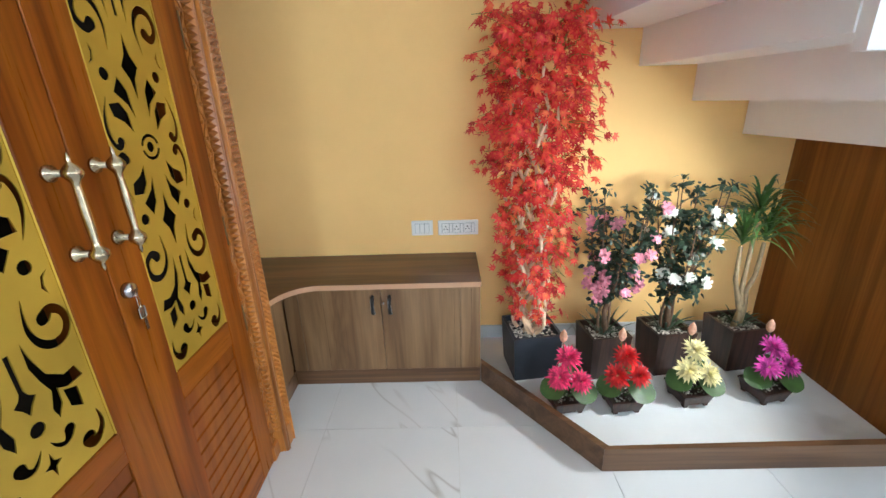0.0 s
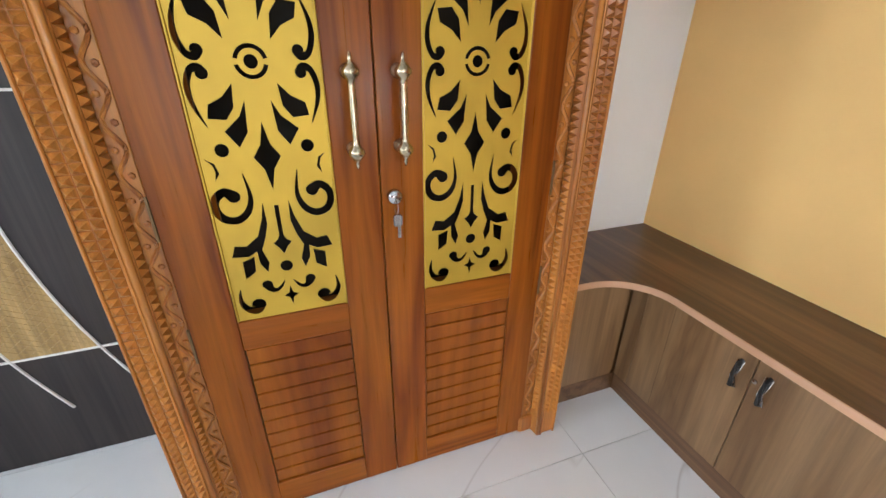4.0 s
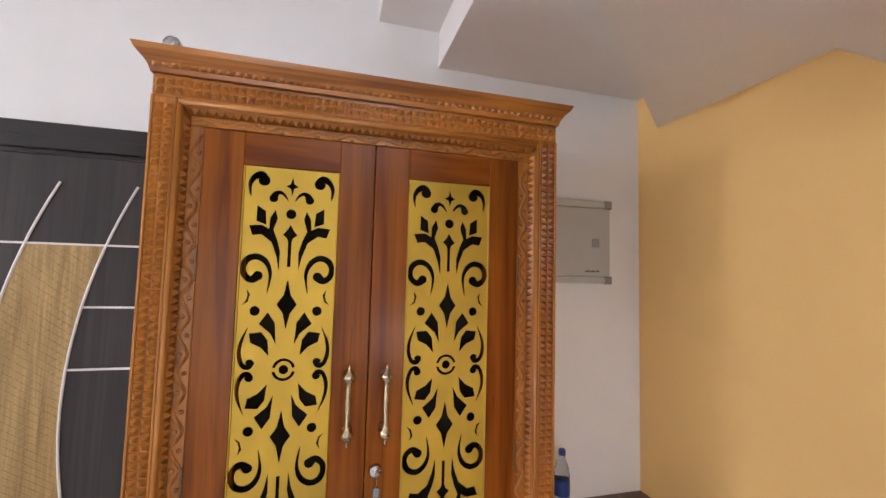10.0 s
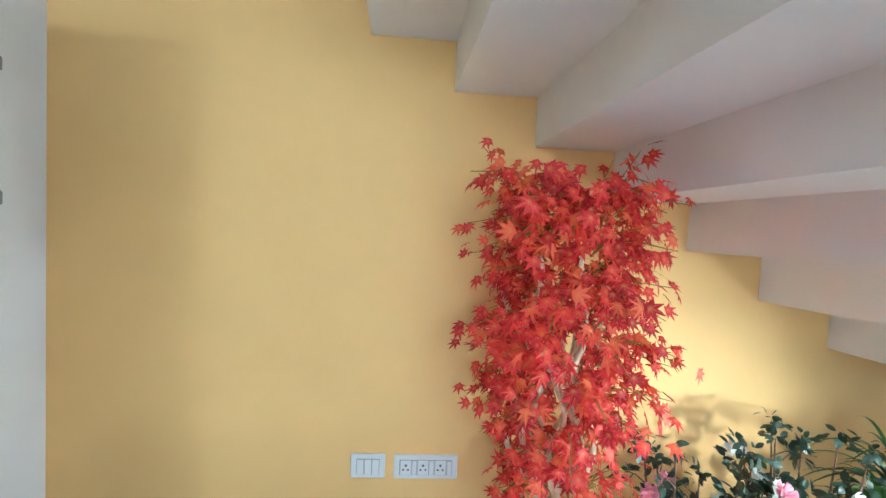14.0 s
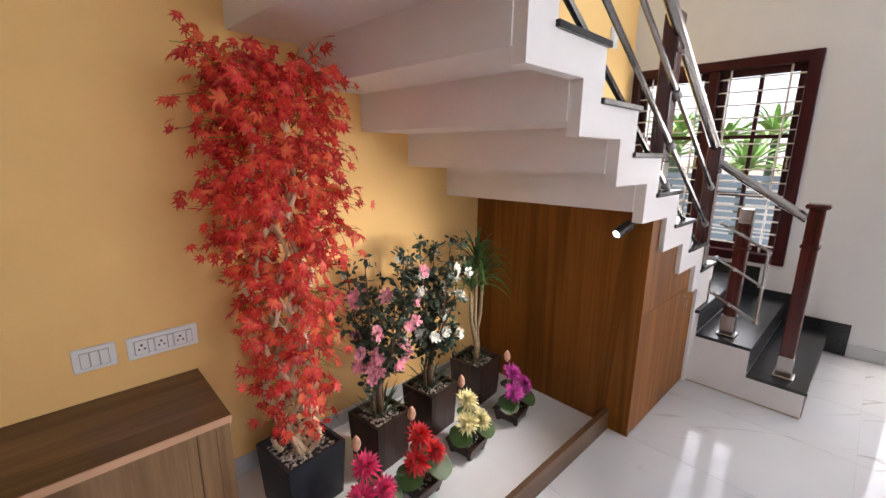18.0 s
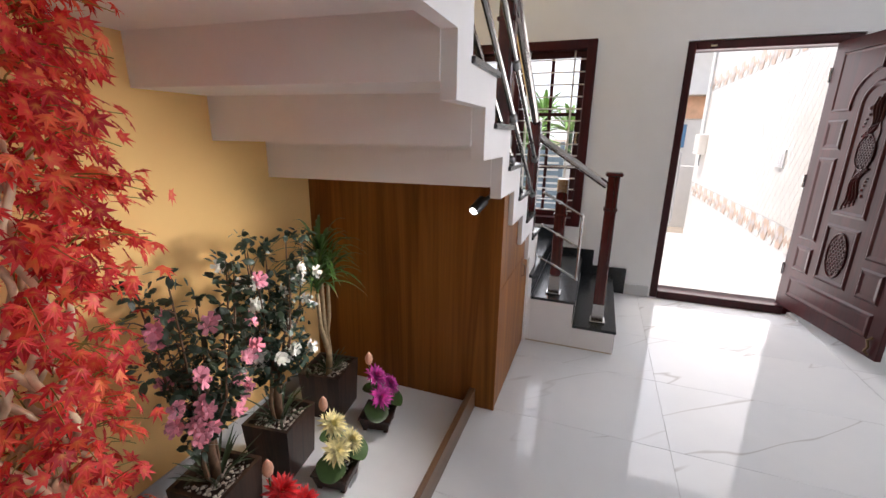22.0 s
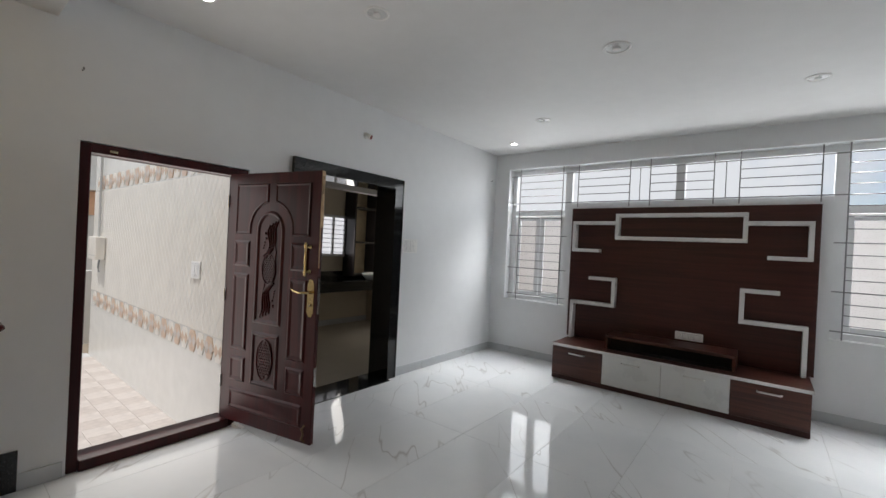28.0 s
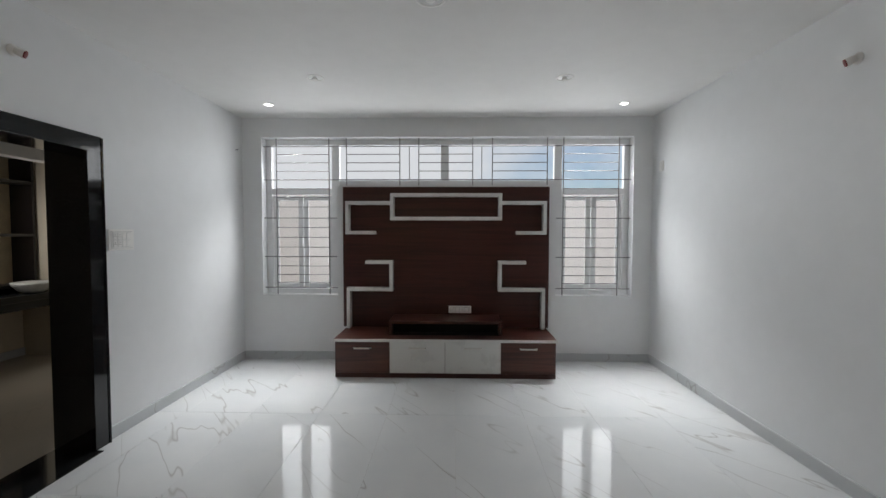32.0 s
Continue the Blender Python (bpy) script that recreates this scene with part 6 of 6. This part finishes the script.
def lotus(label, place, petal, colour, seed, turn):
    r = random.Random(seed)
    t = thing("lotus_pot", label, "potted plant", place, turn, "lotus pots on the plant bed")
    bm = bmesh.new()
    a, b = 0.061, 0.073
    rings = [[bm.verts.new((x * q, y * q, z)) for x, y in ((-1, -1), (1, -1), (1, 1), (-1, 1))] for q, z in ((a, 0.012), (b, 0.062), (b + 0.004, 0.064), (b + 0.004, 0.072), (b - 0.008, 0.072), (b - 0.010, 0.058))]
    for p, q in zip(rings, rings[1:]):
        for k in range(4):
            bm.faces.new((p[k], p[(k + 1) % 4], q[(k + 1) % 4], q[k]))
    bm.faces.new(rings[0][::-1]), bm.faces.new(rings[-1])
    part("pot", bm, POT_BROWN, t, "small dark footed pot")
    for x, y in ((-1, -1), (1, -1), (1, 1), (-1, 1)):
        part("foot", bx(x * 0.050 - 0.010, x * 0.050 + 0.010, y * 0.050 - 0.010, y * 0.050 + 0.010, 0.0, 0.013), POT_BROWN, t)
    bm = bmesh.new()
    for k in range(40):
        c = Vector((r.uniform(-0.05, 0.05), r.uniform(-0.05, 0.05), 0.062))
        add_lathe(bm, [(0.001, -0.004), (0.005, 0), (0.001, 0.004)], tuple(c), (0, 0, 1), 5)
    part("gravel", bm, PEBBLE, t)["kind"] = "stuff"
    for k, (dx, dy, z, s) in enumerate(((-0.050, -0.030, 0.185, 0.95), (0.045, -0.045, 0.160 if seed % 2 else 0.19, 0.92), (0.005, 0.010, 0.255, 1.0))):
        part("stem", tube([(dx * 0.2, dy * 0.2, 0.06), (dx * 0.7, dy * 0.7, z * 0.6), (dx, dy, z)], 0.0028, 6), LEAF_PAD, t)
        P = Leaves()
        face = Vector((dx * 6, dy * 7 - 0.55, 0.85 - 0.1 * k)).normalized()
        q = Vector((0, 0, 1)).rotation_difference(face)
        for ring, (m_, e, ln, w) in enumerate(((16, -0.10, 0.064, 0.019), (16, 0.25, 0.066, 0.019), (14, 0.58, 0.058, 0.017), (12, 0.92, 0.049, 0.015), (8, 1.25, 0.038, 0.012))):
            for i in range(m_):
                an = 2 * math.pi * (i + 0.5 * (ring % 2)) / m_ + r.uniform(-0.1, 0.1)
                ln2 = ln * s * r.uniform(0.9, 1.1)
                tip = q @ (Vector((math.cos(an) * math.cos(e), math.sin(an) * math.cos(e), math.sin(e))) * ln2)
                side = q @ Vector((-math.sin(an), math.cos(an), 0))
                P.blade((dx, dy, z), Vector((dx, dy, z)) + tip, w, 0.004, side, 3, 0.3)
        P.put("flower", petal, t, colour + " many-petalled flower")
        part("flower_heart", lathe([(0.004, 0), (0.005, 0.006), (0.0, 0.009)], tuple(Vector((dx, dy, z)) + face * 0.008), tuple(face), 8), PET_CREAM, t)
    bxp = (-0.012, 0.035)
    part("bud_stem", tube([(0, 0.01, 0.06), (-0.008, 0.03, 0.2), (*bxp, 0.325)], 0.0025, 6), LEAF_PAD, t)
    part("bud", lathe([(0.004, 0.0), (0.014, 0.012), (0.018, 0.028), (0.014, 0.048), (0.005, 0.062), (0.0, 0.068)], (*bxp, 0.325), (0, 0, 1), 10), BUD, t, "closed cream and pink bud", smooth=True)
    for k, (dx, dy, z, rad) in enumerate(((-0.070, -0.012, 0.120, 0.056), (0.058, -0.052, 0.118, 0.062), (0.055, 0.045, 0.15, 0.05))):
        n = Vector((dx * 3.5 - 0.15, dy * 7 - 0.35, 0.9))
        Q = Leaves()
        out = [(math.sin(0.18 + 5.92 * i / 18) * (1 + 0.05 * math.sin(5 * i)), math.cos(0.18 + 5.92 * i / 18) * (1 + 0.04 * math.cos(7 * i))) for i in range(19)]
        Q.fan((dx, dy, z), n, (dx, dy, 0), out, rad, -0.12)
        Q.put("lily_pad", LEAF_PAD, t, "round green lily pad")
        part("stem", tube([(dx * 0.2, dy * 0.2, 0.06), (dx, dy, z)], 0.0022, 5), LEAF_PAD, t)
    return t


lotus("small pot of hot pink artificial lotus flowers", (0.525, 1.60, 0.02), PET_MAGENTA, "hot pink", 31, 10)
lotus("small pot of bright red artificial lotus flowers", (0.785, 1.60, 0.02), PET_RED, "red", 32, 5)
lotus("small pot of cream artificial lotus flowers", (1.115, 1.635, 0.02), PET_CREAM, "cream", 33, 8)
lotus("small pot of purple artificial lotus flowers", (1.475, 1.645, 0.02), PET_PURPLE, "purple", 34, 12)

# ---- bottle and lamps ----
bot = thing("water_bottle", "clear plastic water bottle with blue cap", "bottle", (-1.10, 1.73, CT))
part("body", lathe([(0.030, 0.0), (0.033, 0.01), (0.033, 0.06), (0.030, 0.07), (0.033, 0.08), (0.033, 0.17), (0.026, 0.205), (0.014, 0.235), (0.013, 0.255)], sides=18), WATER, bot, smooth=True)
part("label_sleeve", lathe([(0.0335, 0.085), (0.0338, 0.09), (0.0338, 0.145), (0.0335, 0.15)], sides=18), LABEL_BLUE, bot, "dark blue paper sleeve", smooth=True)
part("cap", lathe([(0.015, 0.25), (0.015, 0.272), (0.012, 0.275)], sides=14), LABEL_BLUE, bot, "blue screw cap")


def downlight(x, y, lit, r=0.045):
    t = thing("downlight", "round white recessed ceiling downlight, " + ("lit" if lit else "unlit with chrome lamp"), "ceiling light", (x, y, TOP), 0, "ceiling downlights")
    part("ring", lathe([(r + 0.012, 0.0), (r + 0.012, -0.004), (r, -0.008), (r - 0.006, -0.004), (r - 0.006, 0.0)], sides=24), SWITCH, t, smooth=True)
    if lit:
        part("lens", lathe([(r - 0.006, -0.002), (r - 0.006, -0.0035)], sides=20), LAMP_ON, t, "glowing lens")
    else:
        part("reflector", lathe([(r - 0.007, -0.001), (r * 0.7, -0.004), (r * 0.35, -0.003)], sides=18), LAMINATE, t)
        part("bulb", lathe([(r * 0.3, -0.003), (r * 0.34, -0.016), (r * 0.15, -0.020)], sides=14), SWITCH, t)


for x, y in ((3.29, -0.23), (3.30, -4.23), (-0.63, -4.26)):
    downlight(x, y, True)
for x, y, r in ((2.52, -3.455, 0.07), (0.225, -3.495, 0.07), (2.52, -0.945, 0.07), (1.385, -2.19, 0.085)):
    downlight(x, y, False, r)


SOCKET = plain("dark_red_socket", (0.20, 0.016, 0.016), 0.4)


def wall_lamp(x, y, z, s):
    t = thing("wall_lamp_holder", "white angled wall lamp holder with red inside", "lamp", (x, y, z), 0, "wall lamp holders")
    part("base", lathe([(0.035, 0.0), (0.035, 0.01), (0.022, 0.018)], (0, 0, 0), (s, 0, 0), 16), SWITCH, t, smooth=True)
    part("cup", lathe([(0.022, 0.0), (0.024, 0.030), (0.030, 0.048), (0.025, 0.048), (0.021, 0.036)], (s * 0.015, 0, 0), (s * 0.8, -0.5, -0.35), 16), SWITCH, t, smooth=True)
    part("socket", lathe([(0.0235, 0.0), (0.0235, 0.014), (0.008, 0.018)], tuple(Vector((s * 0.015, 0, 0)) + Vector((s * 0.8, -0.5, -0.35)).normalized() * 0.040), (s * 0.8, -0.5, -0.35), 12), SOCKET, t, "dark red socket")


wall_lamp(EAST, -2.08, 2.695, -1)
wall_lamp(WEST, -2.22, 2.66, 1)
for x, y, z in ((EAST, -4.61, 2.606), (EAST, 0.229, 2.543)):
    t = thing("wall_hook", "small grey metal hook on the white wall", "hook", (x, y, z))
    part("pin", tube([(0, 0, 0), (-0.03, 0, 0.0), (-0.036, 0, 0.01)], 0.005, 6), STEEL_GREY, t)
t = thing("ceiling_rose", "small white round cap under the beam", "ceiling fitting", (3.285, 0.5, 2.82))
part("cap", lathe([(0.04, 0.0), (0.04, -0.008), (0.025, -0.014)], sides=18), SWITCH, t)
t = thing("mini_spot_lamp", "small chrome lamp standing on the teak crown", "lamp", (-0.76, 0.27, 2.166))
part("foot", lathe([(0.012, 0.0), (0.012, 0.006), (0.004, 0.01), (0.004, 0.03)], sides=12), CHROME, t)
part("head", lathe([(0.012, -0.02), (0.022, -0.012), (0.024, 0.012), (0.016, 0.022)], (0, 0, 0.045), (0.8, -0.3, 0.3), 14), CHROME, t, smooth=True)

wedge = thing("door_wedge", "small white plastic wedge under the open entrance door", "door stop", (3.82, -0.82, 0.0005), 20)
part("body", prism([(-0.05, 0.0), (0.05, 0.0), (0.05, 0.032), (-0.05, 0.006)], "y", -0.018, 0.018), SWITCH, wedge)

# ---- outside: porch, compound, garden ----
structure("ground", bx(-300, 300, -300, 300, -0.42, -0.40), EARTH, "dry bare ground around the house")
pw = tagged(finish("porch_wall", bx(4.115, 8.5, -0.94, -0.81, -0.33, 3.0), WHITE_TILE), "white and cream tiled porch wall", "", "", "structure")
part("cream_field", bx(4.116, 8.498, -0.809, -0.804, 0.66, 2.12), CREAM_TILE, pw, "cream tiles with diamond relief")
bm = bmesh.new()
for k in range(-12, 44):
    for sl in (1, -1):
        pts = [(4.12 + 0.10 * k + 0.9 * i * 0.1, -0.8042, (0.67 if sl > 0 else 2.11) + sl * 1.44 * i * 0.1) for i in range(11)]
        pts = [p for p in pts if 4.12 < p[0] < 8.49]
        if len(pts) > 1:
            add_tube(bm, pts, 0.0022, 4)
part("diamond_relief", bm, WHITE_TILE, pw)
hx = [(-0.09, 0.0), (-0.045, 0.10), (0.045, 0.10), (0.09, 0.0), (0.045, -0.10), (-0.045, -0.10)]
dia = [(-0.04, 0.0), (0.0, 0.055), (0.04, 0.0), (0.0, -0.055)]
for zc in (0.545, 2.24):
    for k in range(23):
        xc = 4.2 + 0.185 * k
        part("band_tile", prism([(xc + u, zc + v) for u, v in hx], "y", -0.81, -0.8025), TAN_TILE if k % 2 else CREAM_TILE, pw)
        for du in (-0.043, 0.043):
            part("band_diamond", prism([(xc + du + u, zc + v) for u, v in dia], "y", -0.8025, -0.8005), PORCH_A if k % 2 else TAN_TILE, pw)
t = switch_plate("porch_switch", "small white switch plate on tiled porch wall", 0.19, 0.16, (4.72, -0.80, 1.22), 180, [(-0.055, -0.005, -0.045, 0.045, False), (0.005, 0.055, -0.045, 0.045, False)])
mb = thing("meter_box", "cream electricity meter box on the porch wall", "meter box", (7.95, -0.80, 1.30))
part("body", bx(-0.17, 0.19, 0.0, 0.12, -0.16, 0.16, 0.01), CREAM_TILE, mb)
part("cover_seam", bx(-0.15, 0.17, 0.1202, 0.1215, -0.105, -0.099), CONDUIT, mb)
part("conduit", tube([(0.10, 0.025, 0.16), (0.10, 0.025, 1.42), (0.10, 0.06, 1.47), (0.10, 0.24, 1.42)], 0.016, 8), CONDUIT, mb, "grey conduit with bent end")
part("cable", tube([(-0.08, 0.05, -0.16), (-0.09, 0.06, -0.27), (-0.13, 0.06, -0.33)], 0.012, 6), BOX_DARK, mb)
structure("porch_slab", bx(4.115, 8.6, -0.81, 2.6, -0.42, -0.335), GROUT, "porch base slab")
structure("compound_wall_east", bx(9.6, 9.8, -8, 12, -0.4, 0.85), WHITE_TILE, "low white compound wall")
BLUE_PANE = plain("blue_shutter", (0.10, 0.24, 0.42), 0.3)
hs = thing("neighbour_house", "peach and white painted house beyond the porch", "house", (13, -1.2, -0.4))
part("wall", bx(0, 4, -4.0, 1.6, 0, 4.5), WHITE_TILE, hs)
part("peach_band", bx(-0.05, 0.0, -4.0, 1.6, 2.3, 2.85), OUT_ORANGE, hs, "peach painted band")
part("roof", bx(-0.6, 4.4, -4.4, 2.0, 4.5, 4.7), OUT_WALL, hs)
part("window", bx(-0.06, 0.0, -0.10, 0.26, 1.55, 2.15), BLUE_PANE, hs, "blue tinted window")
part("sunshade", bx(-0.45, 0.0, -0.6, 1.2, 2.86, 2.96), WHITE_TILE, hs, "white concrete sunshade")
pg = thing("porch_gate", "thin grey steel gate frame at the porch end", "gate", (8.56, 0.62, -0.335))
for a, b in (((0, 0, 0.21), (0, -1.20, 0.21)), ((0, 0, 1.48), (0, -1.20, 1.48)), ((0, -1.2, 0.21), (0, -1.2, 1.48)), ((0, -0.6, 0.21), (0, -0.6, 1.48))):
    part("gate_bar", tube([a, b], 0.018, 6), CONDUIT, pg)
part("gate_post", bx(-0.035, 0.035, 0.0, 0.07, 0.0, 1.62, 0.004), CONDUIT, pg)
structure("compound_wall_south", bx(-8, 12, -6.9, -6.7, -0.4, 2.36), OUT_WALL, "weathered cream compound wall")
gate = thing("garden_gate", "grey blue slatted steel gate in the yard", "gate", (7.4, 2.6, -0.4))
for k in range(13):
    part("slat", bx(0, 0.03, -1.2, 0.9, 0.10 + 0.115 * k, 0.18 + 0.115 * k), OUT_BLUE, gate)
for y in (-1.25, 0.9):
    part("gate_post", bx(-0.02, 0.06, y, y + 0.07, 0, 1.7), OUT_BLUE, gate)
for k, (x, y, h) in enumerate(((9.0, 2.2, 1.9), (9.2, 3.5, 2.2), (8.9, 4.6, 2.0), (10.3, 2.9, 2.5), (10.4, 1.5, 2.3), (11.2, 2.2, 2.7), (11.0, 4.0, 2.8))):
    b = thing("banana_plant", "green banana plant with broad torn leaves", "plant", (x, y, -0.4), 40 * k, "banana plants in the yard")
    part("trunk", tube([(0, 0, 0), (0.03, 0, h * 0.5), (0.0, 0.02, h * 0.85)], 0.11, 8, 0.06), LEAF_GRASS, b)
    L = Leaves()
    for i in range(30):
        a = 2 * math.pi * i / 15 + rng.uniform(-0.2, 0.2)
        e = rng.uniform(0.1, 1.2)
        ln = rng.uniform(0.8, 1.3)
        root = Vector((0, 0, h * 0.82))
        tip = root + Vector((math.cos(a) * math.cos(e), math.sin(a) * math.cos(e), math.sin(e) - 0.35)) * ln
        L.blade(root, tip, rng.uniform(0.09, 0.17), 0.2, None, 8, 0.5)
    L.put("foliage", BANANA, b, "broad green leaves")

# ---- floor: tiles laid one by one over a grout bed ----
fl = structure("floor", bx(WEST - 0.2, OUT, SOUTH - 0.2, NORTH + 0.2, -0.12, -0.0035), GROUT, "white marble-look floor tiles with grey veins")
J = 0.0012
xs = [WEST] + [x for x in [0.022 + 0.6 * k for k in range(-3, 8)] if WEST + 0.02 < x < EAST - 0.02] + [EAST]
ys = [SOUTH] + [y for y in [1.50 - 1.175 * k for k in range(6)][::-1] if SOUTH + 0.02 < y < NORTH - 0.02] + [NORTH]
cache = {}
for xa, xb in zip(xs, xs[1:]):
    for ya, yb in zip(ys, ys[1:]):
        key = (round(xb - xa, 3), round(yb - ya, 3))
        if key not in cache:
            w, d = key[0] / 2 - J, key[1] / 2 - J
            o = finish("tile", bx(-w, w, -d, d, -0.010, 0.0), FLOOR)
            cache[key] = o.data
        else:
            o = new("tile", cache[key])
        o.parent = fl
        o.location = ((xa + xb) / 2, (ya + yb) / 2, 0)
structure("floor_far", bx(OUT, 7.0, -4.86, -0.95, -0.1, -0.001), FLOOR_FAR, "pale tiled floor of the wash room beyond")
pf = structure("porch_floor", bx(4.115, 8.6, -0.81, 2.6, -0.334, -0.332), GROUT, "checked porch floor tiles")
me = None
for i in range(19):
    for j in range(14):
        x, y = 4.22 + 0.22 * i, -0.70 + 0.22 * j
        if me is None:
            o = finish("porch_tile", bx(-0.109, 0.109, -0.109, 0.109, -0.331, -0.325), PORCH_A)
            me = o.data
            me_b = me.copy()
            me_b.materials.clear()
            me_b.materials.append(PORCH_B)
        else:
            o = new("porch_tile", me if (i + j) % 2 else me_b)
        o.parent = pf
        o.location = (x, y, 0)
